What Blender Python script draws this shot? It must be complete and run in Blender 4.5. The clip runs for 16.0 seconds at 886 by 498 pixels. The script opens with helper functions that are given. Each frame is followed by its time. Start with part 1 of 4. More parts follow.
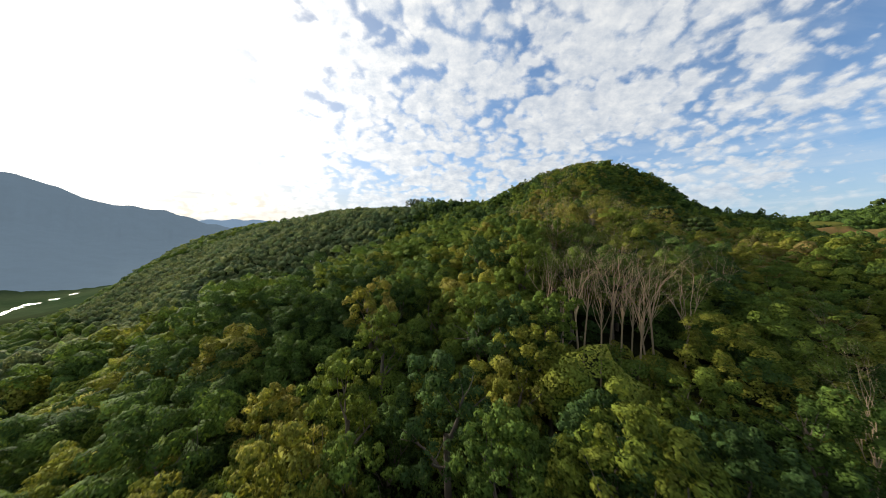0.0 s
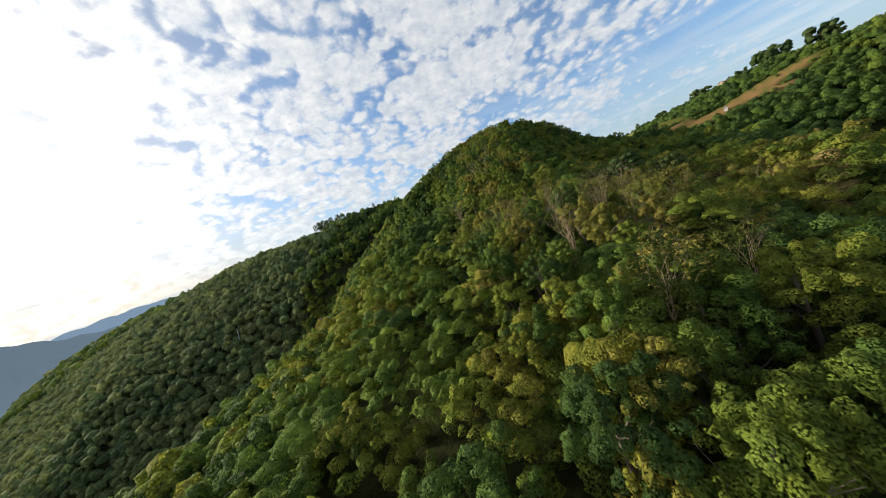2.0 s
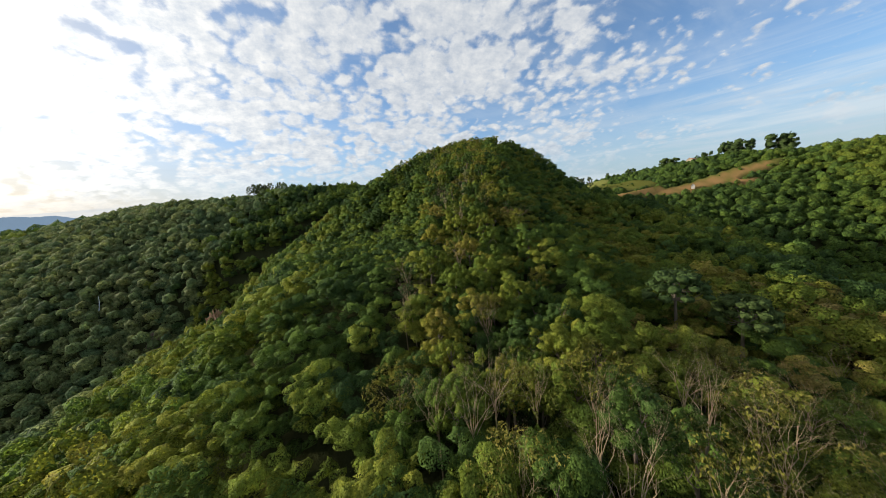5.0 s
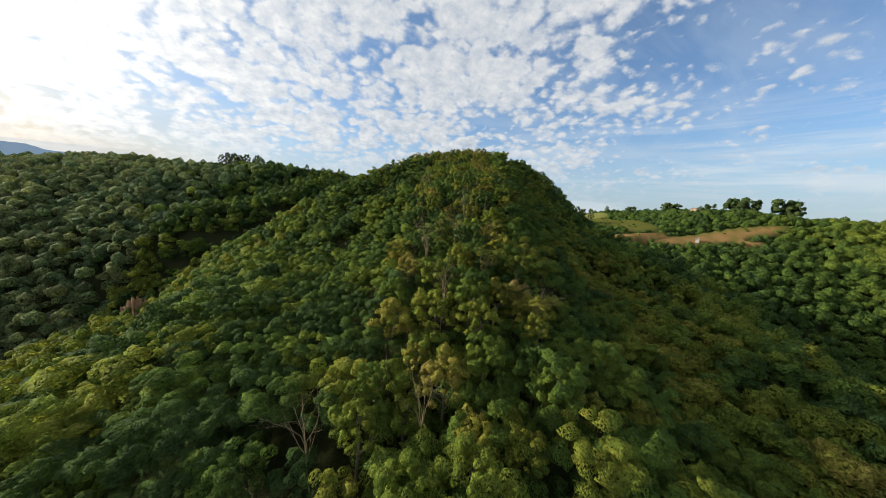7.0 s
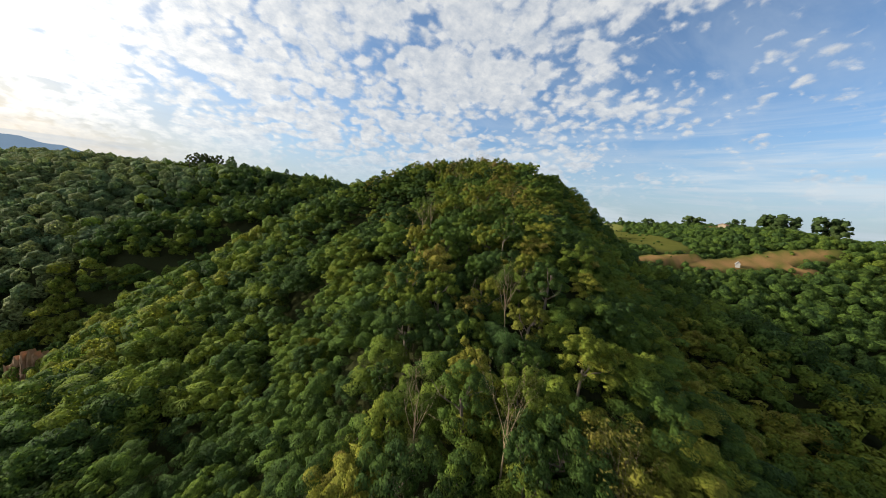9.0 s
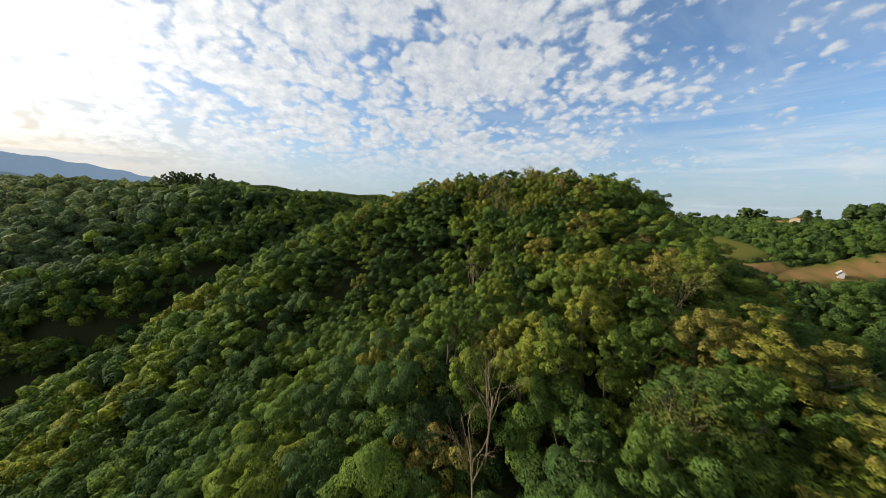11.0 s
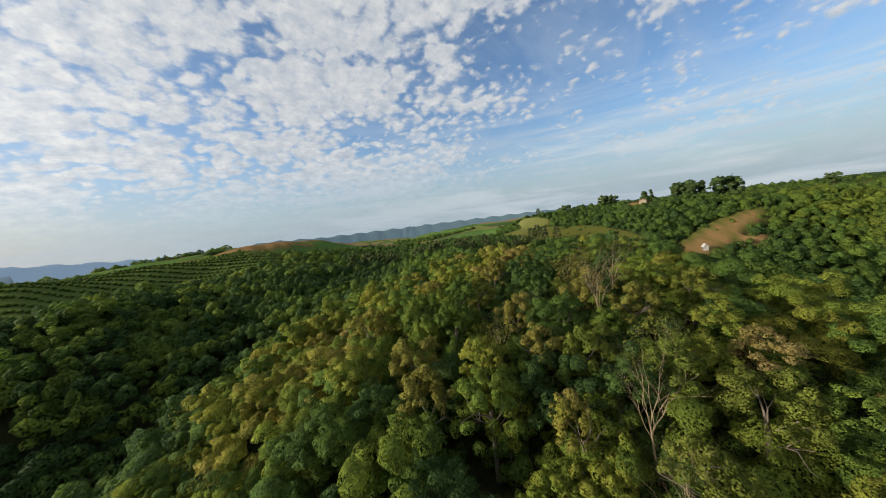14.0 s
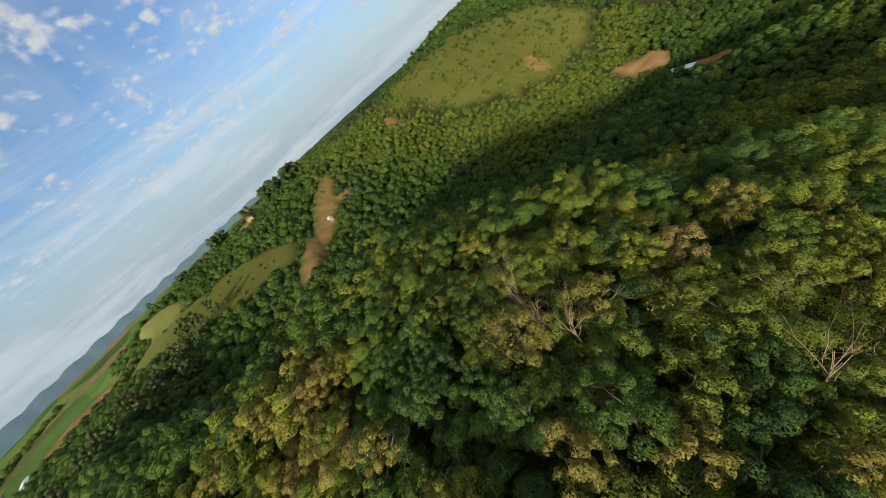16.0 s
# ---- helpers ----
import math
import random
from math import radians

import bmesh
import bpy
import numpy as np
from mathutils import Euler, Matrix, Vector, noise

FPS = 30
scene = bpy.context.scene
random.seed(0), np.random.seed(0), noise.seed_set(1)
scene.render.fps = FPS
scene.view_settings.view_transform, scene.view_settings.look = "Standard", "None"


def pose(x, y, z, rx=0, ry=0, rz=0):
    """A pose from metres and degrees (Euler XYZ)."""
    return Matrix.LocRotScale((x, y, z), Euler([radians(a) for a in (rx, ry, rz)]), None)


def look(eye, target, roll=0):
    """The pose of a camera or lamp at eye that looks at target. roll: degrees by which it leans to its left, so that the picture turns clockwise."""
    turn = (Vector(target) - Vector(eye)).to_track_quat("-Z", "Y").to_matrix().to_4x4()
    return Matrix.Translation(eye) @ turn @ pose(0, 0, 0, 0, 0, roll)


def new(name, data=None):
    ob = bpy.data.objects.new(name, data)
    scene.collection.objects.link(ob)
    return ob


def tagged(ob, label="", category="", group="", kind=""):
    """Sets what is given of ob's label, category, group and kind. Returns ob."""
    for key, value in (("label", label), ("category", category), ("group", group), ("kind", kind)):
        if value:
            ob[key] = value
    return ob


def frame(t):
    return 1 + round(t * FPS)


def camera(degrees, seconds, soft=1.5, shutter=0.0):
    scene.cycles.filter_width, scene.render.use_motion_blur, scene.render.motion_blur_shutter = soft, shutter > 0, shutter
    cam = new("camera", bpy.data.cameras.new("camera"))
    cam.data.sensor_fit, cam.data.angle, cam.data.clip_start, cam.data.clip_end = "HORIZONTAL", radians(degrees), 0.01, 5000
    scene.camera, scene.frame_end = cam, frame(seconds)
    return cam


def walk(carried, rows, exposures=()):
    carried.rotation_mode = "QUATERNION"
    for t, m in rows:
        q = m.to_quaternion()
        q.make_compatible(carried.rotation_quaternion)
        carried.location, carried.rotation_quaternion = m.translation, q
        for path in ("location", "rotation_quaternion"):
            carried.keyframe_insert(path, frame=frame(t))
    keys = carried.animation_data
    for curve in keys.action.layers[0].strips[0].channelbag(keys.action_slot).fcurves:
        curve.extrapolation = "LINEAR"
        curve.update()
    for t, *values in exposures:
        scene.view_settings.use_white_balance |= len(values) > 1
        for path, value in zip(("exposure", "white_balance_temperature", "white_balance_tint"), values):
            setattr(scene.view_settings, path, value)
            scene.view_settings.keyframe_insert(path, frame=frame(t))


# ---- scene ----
cam = camera(111.8, 16.0, soft=0.9, shutter=0.12)
PATH = [
    (0.0, pose(0.00, -0.00, 0.00, 90.02, -0.26, -0.42)),
    (0.5, pose(-1.48, 5.39, 2.43, 89.94, 5.49, -4.25)),
    (1.0, pose(-2.61, 10.69, 5.13, 88.92, 11.41, -7.60)),
    (1.5, pose(-2.95, 15.92, 7.84, 87.30, 16.63, -10.98)),
    (2.0, pose(-2.70, 21.01, 10.47, 85.48, 21.09, -15.45)),
    (2.5, pose(-1.72, 26.12, 12.97, 83.97, 23.48, -20.91)),
    (3.0, pose(-0.03, 31.10, 15.21, 83.17, 23.27, -25.13)),
    (3.5, pose(2.41, 36.03, 17.30, 82.81, 20.83, -26.76)),
    (4.0, pose(5.00, 40.18, 19.02, 82.51, 16.56, -26.16)),
    (4.2, pose(6.09, 41.86, 19.69, 82.47, 14.35, -25.44)),
    (6.3, pose(19.06, 62.25, 27.03, 82.49, -1.58, -22.82)),
    (6.5, pose(20.29, 65.06, 27.99, 82.47, -2.14, -23.24)),
    (7.0, pose(23.40, 72.71, 30.53, 82.40, -3.67, -24.35)),
    (7.5, pose(26.67, 81.28, 33.21, 82.57, -4.86, -25.17)),
    (8.0, pose(30.08, 90.32, 35.80, 82.67, -5.44, -25.33)),
    (8.5, pose(33.56, 99.84, 38.20, 82.72, -5.33, -24.83)),
    (10.8, pose(48.84, 147.40, 51.29, 81.70, -2.49, -22.01)),
    (11.0, pose(50.06, 151.38, 52.51, 81.66, -1.95, -22.00)),
    (11.5, pose(53.03, 161.26, 55.57, 81.73, -1.32, -22.18)),
    (12.0, pose(55.88, 170.55, 58.52, 82.07, -0.83, -22.65)),
    (12.5, pose(58.53, 179.47, 61.47, 83.00, -0.40, -24.20)),
    (13.0, pose(61.14, 187.64, 64.44, 83.83, 0.36, -27.49)),
    (13.5, pose(63.81, 195.44, 67.54, 84.02, 2.62, -33.72)),
    (14.0, pose(66.74, 203.12, 70.72, 82.82, 7.99, -44.22)),
    (14.5, pose(70.03, 209.74, 73.80, 79.46, 16.36, -58.00)),
    (15.0, pose(74.14, 215.14, 76.78, 72.46, 25.64, -76.26)),
    (15.5, pose(79.15, 218.79, 79.30, 62.35, 31.63, -98.90)),
    (16.0, pose(85.08, 220.47, 81.56, 50.89, 34.30, -124.52)),
]
walk(cam, PATH, ((0.0, 0.48), (4.0, 0.43), (8.0, 0.38), (11.0, 0.36), (13.0, 0.32), (14.5, 0.20), (16.0, 0.26)))

# ---------------------------------------------------------------- light
SUN_AZ, SUN_EL = -54.0, 20.0            # degrees from +y towards +x, and up


def sun_way():
    a, e = radians(SUN_AZ), radians(SUN_EL)
    return Vector((math.sin(a) * math.cos(e), math.cos(a) * math.cos(e), math.sin(e)))


sun = new("sun", bpy.data.lights.new("sun", "SUN"))
sun.data.energy, sun.data.angle, sun.data.color = 5.0, radians(4.0), (1.0, 0.90, 0.74)
sun.matrix_world = look(Vector((0, 0, 300)), Vector((0, 0, 300)) - sun_way())


class Nodes:
    """A short way to write node trees."""

    def __init__(self, tree):
        self.tree = tree
        tree.nodes.clear()

    def add(self, kind, values=(), **props):
        n = self.tree.nodes.new(kind)
        for k, v in props.items():
            setattr(n, k, v)
        for k, v in dict(values).items():
            if isinstance(v, bpy.types.NodeSocket):
                self.tree.links.new(v, n.inputs[k])
            else:
                n.inputs[k].default_value = v
        return n

    def math(self, op, a, b=0.0, c=0.0, clamp=False):
        return self.add("ShaderNodeMath", {0: a, 1: b, 2: c}, operation=op, use_clamp=clamp).outputs[0]

    def ramp(self, fac, stops):
        n = self.add("ShaderNodeValToRGB", {0: fac})
        while len(n.color_ramp.elements) < len(stops):
            n.color_ramp.elements.new(0.5)
        for e, (p, c) in zip(n.color_ramp.elements, stops):
            e.position, e.color = p, (*c, 1)
        return n.outputs[0]

    def mix(self, fac, a, b, blend="MIX"):
        n = self.add("ShaderNodeMix", {0: fac, 6: a, 7: b}, data_type="RGBA", blend_type=blend)
        return n.outputs[2]

    def noise(self, vec, scale, detail=4.0, rough=0.55, dist=0.0):
        return self.add("ShaderNodeTexNoise", {"Vector": vec, "Scale": scale, "Detail": detail, "Roughness": rough, "Distortion": dist}).outputs[0]


world = bpy.data.worlds.new("world")
scene.world = world
world.use_nodes = True
w = Nodes(world.node_tree)
d = w.add("ShaderNodeTexCoord").outputs["Generated"]
sky = w.add("ShaderNodeTexSky", sky_type="NISHITA", sun_disc=False, sun_elevation=radians(SUN_EL), sun_rotation=radians(SUN_AZ),
            altitude=300.0, air_density=1.0, dust_density=0.5, ozone_density=2.0).outputs[0]
sky = w.mix(1.0, sky, (0.76, 0.90, 1.02, 1), "MULTIPLY")
xyz = w.add("ShaderNodeSeparateXYZ", {0: d})
up = xyz.outputs[2]
zz = w.math("ADD", w.math("MAXIMUM", up, -0.05), 0.42)
flat = w.add("ShaderNodeCombineXYZ", {0: w.math("DIVIDE", xyz.outputs[0], zz), 1: w.math("DIVIDE", xyz.outputs[1], zz), 2: 0.0}).outputs[0]
cells = w.noise(flat, 9.0, 4.0, 0.55, 0.1)
bent = w.add("ShaderNodeVectorMath", {0: flat, 1: w.add("ShaderNodeVectorMath", {0: w.add("ShaderNodeTexNoise", {"Vector": flat, "Scale": 9.0, "Detail": 3.0}).outputs["Color"], "Scale": 0.12}, operation="SCALE").outputs[0]}, operation="ADD").outputs[0]
puff = w.math("SUBTRACT", 1.0, w.add("ShaderNodeTexVoronoi", {"Vector": bent, "Scale": 21.0, "Smoothness": 0.6}, voronoi_dimensions="2D", feature="SMOOTH_F1").outputs["Distance"])
fleece = w.noise(flat, 48.0, 5.0, 0.65, 0.2)
banks = w.noise(flat, 3.0, 3.0, 0.5, 0.4)
cover = w.math("ADD", w.math("ADD", w.math("MULTIPLY", cells, 0.50), w.math("MULTIPLY", fleece, 0.16)), w.math("ADD", w.math("MULTIPLY", banks, 0.66), w.math("MULTIPLY", puff, 0.26)))
east = w.add("ShaderNodeVectorMath", {0: d, 1: (0.98, -0.17, 0.0)}, operation="DOT_PRODUCT").outputs["Value"]
clearing = w.add("ShaderNodeMapRange", {0: east, 1: 0.42, 2: 0.80, 3: 0.0, 4: 0.17}, interpolation_type="SMOOTHSTEP").outputs[0]
cover = w.math("SUBTRACT", cover, clearing)
cloud = w.add("ShaderNodeMapRange", {0: cover, 1: 0.675, 2: 0.835, 3: 0.0, 4: 1.0}, interpolation_type="SMOOTHSTEP").outputs[0]
toward = w.add("ShaderNodeVectorMath", {0: d, 1: sun_way()}, operation="DOT_PRODUCT").outputs["Value"]
glow = w.math("POWER", w.math("MAXIMUM", toward, 0.0), 17.0)
halo = w.math("POWER", w.math("MAXIMUM", toward, 0.0), 4.0)
bright = w.math("ADD", 4.5, w.math("ADD", w.math("MULTIPLY", glow, 11.0), w.math("MULTIPLY", halo, 4.2)))
shade = w.add("ShaderNodeMapRange", {0: w.noise(flat, 17.0, 5.0, 0.66), 1: 0.3, 2: 0.66}).outputs[0]
tone = w.mix(shade, (0.66, 0.74, 0.85, 1), (1.12, 1.13, 1.12, 1))
tone = w.mix(w.math("MULTIPLY", halo, 0.9, clamp=True), tone, w.mix(1.0, tone, (1.04, 0.95, 0.82, 1), "MULTIPLY"))
cloud_light = w.add("ShaderNodeVectorMath", {0: tone, "Scale": bright}, operation="SCALE").outputs[0]
low_fade = w.add("ShaderNodeMapRange", {0: up, 1: 0.03, 2: 0.20, 3: 0.08, 4: 0.92}, interpolation_type="SMOOTHSTEP").outputs[0]
rise = w.add("ShaderNodeMapRange", {0: up, 1: 0.02, 2: 0.22, 3: 0.15, 4: 0.70}, interpolation_type="SMOOTHSTEP").outputs[0]
veil = w.math("ADD", w.math("MULTIPLY", glow, rise), w.math("MULTIPLY", cloud, low_fade), clamp=True)
# pale air near the horizon, creamy below the sun
air = w.mix(w.math("MULTIPLY", halo, 1.6, clamp=True), (2.4, 3.05, 3.6, 1), (5.7, 5.0, 3.95, 1))
thick = w.add("ShaderNodeMapRange", {0: up, 1: -0.02, 2: 0.28, 3: 0.88, 4: 0.0}, interpolation_type="SMOOTHSTEP").outputs[0]
thick = w.math("ADD", thick, w.math("MULTIPLY", halo, 0.70), clamp=True)
wisp = w.noise(w.add("ShaderNodeMapping", {0: flat, 2: (0.0, 0.0, 0.5), 3: (1.0, 1.9, 1.0)}).outputs[0], 2.6, 5.0, 0.6, 0.5)
wisp = w.add("ShaderNodeMapRange", {0: wisp, 1: 0.36, 2: 0.70, 3: 0.04, 4: 0.30}, interpolation_type="SMOOTHSTEP").outputs[0]
col = w.mix(veil, w.mix(wisp, w.mix(thick, sky, air), (3.3, 3.9, 4.6, 1)), cloud_light)
# long pale streaks low over the horizon
high = w.noise(w.add("ShaderNodeMapping", {0: d, 1: (3.0, 1.0, 0.7), 3: (1.0, 1.0, 9.0)}).outputs[0], 2.0, 5.0, 0.6, 0.4)
high = w.add("ShaderNodeMapRange", {0: high, 1: 0.46, 2: 0.66, 3: 0.0, 4: 0.55}, interpolation_type="SMOOTHSTEP").outputs[0]
reach = w.add("ShaderNodeMapRange", {0: up, 1: 0.14, 2: 0.36, 3: 1.0, 4: 0.0}, interpolation_type="SMOOTHSTEP").outputs[0]
reach = w.math("MULTIPLY", reach, w.add("ShaderNodeMapRange", {0: east, 1: 0.2, 2: 0.8, 3: 0.15, 4: 1.0}).outputs[0])
col = w.mix(w.math("MULTIPLY", high, reach), col, (4.5, 4.85, 5.1, 1))
# thin grey streaks of cloud low in the west
low = w.noise(w.add("ShaderNodeMapping", {0: d, 3: (1.0, 1.0, 13.0)}).outputs[0], 2.6, 4.0, 0.55, 0.3)
low = w.add("ShaderNodeMapRange", {0: low, 1: 0.52, 2: 0.64, 3: 0.0, 4: 0.45}, interpolation_type="SMOOTHSTEP").outputs[0]
band = w.add("ShaderNodeMapRange", {0: up, 1: 0.10, 2: 0.26, 3: 1.0, 4: 0.0}, interpolation_type="SMOOTHSTEP").outputs[0]
col = w.mix(w.math("MULTIPLY", low, band), col, (3.5, 4.0, 4.5, 1))
bg = w.add("ShaderNodeBackground", {0: col, 1: 0.125}).outputs[0]
w.tree.links.new(bg, w.add("ShaderNodeOutputWorld").inputs[0])


# ---------------------------------------------------------------- materials
def material(name):
    m = bpy.data.materials.new(name)
    m.use_nodes = True
    return m, Nodes(m.node_tree)


def finish(n, shader):
    n.tree.links.new(shader, n.add("ShaderNodeOutputMaterial").inputs[0])


def leaf_material(name, stops, source, strength=0.5, fine=3.2, holes=0.0):
    """Foliage: colour from tree to tree and clump to clump, some light let through the leaves; holes: how far the sprays reach, with gaps between them."""
    m, n = material(name)
    pos = n.add("ShaderNodeNewGeometry")
    if source == "object":
        pick = n.math("MULTIPLY", n.add("ShaderNodeObjectInfo").outputs["Random"], 0.80)
    else:
        pick = n.add("ShaderNodeAttribute", attribute_name="tint").outputs["Fac"]
    clump = n.noise(pos.outputs["Position"], 0.55, 3.0)
    mixv = n.math("ADD", pick, n.math("MULTIPLY", n.math("SUBTRACT", clump, 0.5), 0.55), clamp=True)
    base = n.ramp(mixv, stops)
    # single leaf sprays: cells of a hand's length or two, each a little lighter or darker
    warp = n.add("ShaderNodeVectorMath", {0: n.add("ShaderNodeTexNoise", {"Vector": pos.outputs["Position"], "Scale": fine, "Detail": 2.0}).outputs["Color"], "Scale": 1.1 / fine}, operation="SCALE").outputs[0]
    at = n.add("ShaderNodeVectorMath", {0: pos.outputs["Position"], 1: warp}, operation="ADD").outputs[0]
    spray = n.add("ShaderNodeTexVoronoi", {"Vector": at, "Scale": fine, "Randomness": 1.0})
    bunch = n.add("ShaderNodeTexVoronoi", {"Vector": at, "Scale": fine * 0.35, "Randomness": 1.0})
    shade = n.add("ShaderNodeSeparateColor", {0: spray.outputs["Color"]}).outputs[0]
    mass = n.add("ShaderNodeSeparateColor", {0: bunch.outputs["Color"]}).outputs[1]
    isl = pos.outputs["Random Per Island"]
    vary = n.math("ADD", 0.26, n.math("ADD", n.math("MULTIPLY", isl, 0.44), n.math("ADD", n.math("MULTIPLY", shade, 0.60), n.math("MULTIPLY", mass, 0.46))))
    base = n.add("ShaderNodeVectorMath", {0: base, "Scale": vary}, operation="SCALE").outputs[0]
    height = n.math("SUBTRACT", 1.0, n.math("ADD", n.math("MULTIPLY", spray.outputs["Distance"], 0.55), n.math("MULTIPLY", bunch.outputs["Distance"], 1.3)))
    out = n.add("ShaderNodeVectorTransform", {0: n.add("ShaderNodeAttribute", attribute_name="outward").outputs["Vector"]}, vector_type="NORMAL", convert_from="OBJECT", convert_to="WORLD").outputs[0]
    lean = n.add("ShaderNodeVectorMath", {0: pos.outputs["Normal"], "Scale": 0.9}, operation="SCALE").outputs[0]
    out = n.add("ShaderNodeVectorMath", {0: n.add("ShaderNodeVectorMath", {0: out, 1: lean}, operation="ADD").outputs[0]}, operation="NORMALIZE").outputs[0]
    tilt = n.add("ShaderNodeVectorMath", {0: n.add("ShaderNodeVectorMath", {0: spray.outputs["Color"], 1: (0.5, 0.5, 0.5)}, operation="SUBTRACT").outputs[0], "Scale": 0.95}, operation="SCALE").outputs[0]
    out = n.add("ShaderNodeVectorMath", {0: n.add("ShaderNodeVectorMath", {0: out, 1: tilt}, operation="ADD").outputs[0]}, operation="NORMALIZE").outputs[0]
    bump = n.add("ShaderNodeBump", {"Strength": strength, "Normal": out, "Distance": 1.4 / fine, "Height": height})
    p = n.add("ShaderNodeBsdfPrincipled", {"Base Color": base, "Roughness": 0.85, "Specular IOR Level": 0.08, "Normal": bump.outputs[0]})
    t = n.add("ShaderNodeBsdfTranslucent", {0: n.mix(1.0, base, (1.25, 1.2, 0.7, 1), "MULTIPLY")})
    leaf = n.add("ShaderNodeMixShader", {0: 0.22, 1: p.outputs[0], 2: t.outputs[0]}).outputs[0]
    if holes:
        gap = n.math("GREATER_THAN", spray.outputs["Distance"], holes)
        leaf = n.add("ShaderNodeMixShader", {0: gap, 1: leaf, 2: n.add("ShaderNodeBsdfTransparent").outputs[0]}).outputs[0]
    finish(n, leaf)
    return m


GREEN = [(0.0, (0.040, 0.074, 0.022)), (0.28, (0.078, 0.128, 0.024)), (0.52, (0.126, 0.165, 0.024)), (0.72, (0.182, 0.186, 0.028)), (0.86, (0.200, 0.172, 0.040)), (1.0, (0.205, 0.158, 0.056))]
# mixed grey-green wood, paled further: haze over the west slopes put into leaf colour
HAZED_WOODS = [(0.0, (0.075, 0.118, 0.054)), (0.30, (0.112, 0.156, 0.062)), (0.60, (0.152, 0.182, 0.068)), (0.82, (0.186, 0.182, 0.076)), (1.0, (0.200, 0.164, 0.095))]
OLIVE = [(0.0, (0.105, 0.135, 0.022)), (1.0, (0.170, 0.155, 0.030))]
TAN = [(0.0, (0.150, 0.150, 0.030)), (1.0, (0.205, 0.176, 0.042))]
leaf_near = leaf_material("leaf_near", GREEN, "object", 0.5, 9.0, 0.56)
leaf_mid = leaf_material("leaf_mid", GREEN, "tint", 0.6, 9.0, 0.56)
leaf_far = leaf_material("leaf_far", GREEN, "tint", 0.9)
leaf_hazed_woods = leaf_material("leaf_hazed_woods", HAZED_WOODS, "tint", 0.9, 1.5, 0.62)
leaf_flank = leaf_material("leaf_flank", GREEN, "tint", 0.8, 3.6, 0.58)
leaf_slope = leaf_material("leaf_slope", GREEN, "tint", 0.9, 2.2, 0.60)
leaf_ridge = leaf_material("leaf_ridge", GREEN, "tint", 0.9, 1.5, 0.62)
leaf_olive = leaf_material("leaf_olive", OLIVE, "object", 0.5, 8.0, 0.55)
leaf_tan = leaf_material("leaf_tan", TAN, "object", 0.5, 8.0, 0.55)


def bark_material(name, dark, light):
    m, n = material(name)
    pos = n.add("ShaderNodeNewGeometry").outputs["Position"]
    stretch = n.add("ShaderNodeMapping", {0: pos, 3: (6.0, 6.0, 1.2)}).outputs[0]
    g = n.noise(stretch, 2.0, 5.0, 0.7)
    c = n.mix(g, (*dark, 1), (*light, 1))
    b = n.add("ShaderNodeBump", {"Strength": 0.6, "Distance": 0.04, "Height": g})
    finish(n, n.add("ShaderNodeBsdfPrincipled", {"Base Color": c, "Roughness": 0.85, "Normal": b.outputs[0]}).outputs[0])
    return m


bark = bark_material("bark", (0.06, 0.045, 0.03), (0.20, 0.16, 0.12))
dead_wood = bark_material("dead_wood", (0.17, 0.122, 0.066), (0.38, 0.288, 0.17))


def ground_material():
    m, n = material("ground_cover")
    pos = n.add("ShaderNodeNewGeometry").outputs["Position"]
    cov = n.add("ShaderNodeAttribute", attribute_name="cover").outputs["Color"]
    big, fine = n.noise(pos, 0.035, 5.0, 0.6), n.noise(pos, 0.9, 5.0, 0.65)
    plot = n.add("ShaderNodeTexVoronoi", {"Vector": pos, "Scale": 0.0052, "Randomness": 0.85}).outputs["Color"]
    crop = n.ramp(n.add("ShaderNodeSeparateColor", {0: plot}).outputs[0], ((0.0, (0.050, 0.085, 0.028)), (0.3, (0.085, 0.150, 0.036)), (0.55, (0.15, 0.16, 0.05)), (0.8, (0.20, 0.14, 0.075)), (1.0, (0.045, 0.070, 0.026))))
    cov = n.mix(n.add("ShaderNodeAttribute", attribute_name="fields").outputs["Fac"], cov, crop)
    v = n.math("ADD", 0.5, n.math("ADD", n.math("MULTIPLY", big, 0.55), n.math("MULTIPLY", fine, 0.45)))
    c = n.add("ShaderNodeVectorMath", {0: cov, "Scale": v}, operation="SCALE").outputs[0]
    b = n.add("ShaderNodeBump", {"Strength": 0.8, "Distance": 0.6, "Height": fine})
    finish(n, n.add("ShaderNodeBsdfPrincipled", {"Base Color": c, "Roughness": 1.0, "Specular IOR Level": 0.0, "Normal": b.outputs[0]}).outputs[0])
    return m


# ---------------------------------------------------------------- the lie of the land
# crest and valley lines as (x, y, height of the tree tops)
SPUR = [(-40, -200, -60), (-8, -50, -14), (4, 8, -6), (18, 45, 7), (35, 80, 12), (46, 112, 26), (64, 144, 39), (87, 184, 53), (95, 203, 59), (108, 219, 64), (126, 257, 58),
        (190, 330, 47), (270, 400, 36), (390, 470, 27), (500, 560, 10)]
COL = [(108, 230, 63), (82, 230, 60), (60, 242, 51), (50, 256, 43), (56, 285, 28), (50, 325, 44), (42, 362, 59)]
SHOULDER = [(108, 221, 64), (132, 226, 61), (156, 238, 57)]
RIM_WEST = [(75, 405, 52), (15, 352, 57), (-49, 424, 62), (-158, 517, 62), (-238, 616, 58), (-367, 722, 54), (-494, 869, 50), (-760, 1150, 20)]
PLAIN_NORTH = [(190, 560, 44), (110, 500, 59), (10, 480, 66), (-150, 640, 63), (-300, 900, 54)]
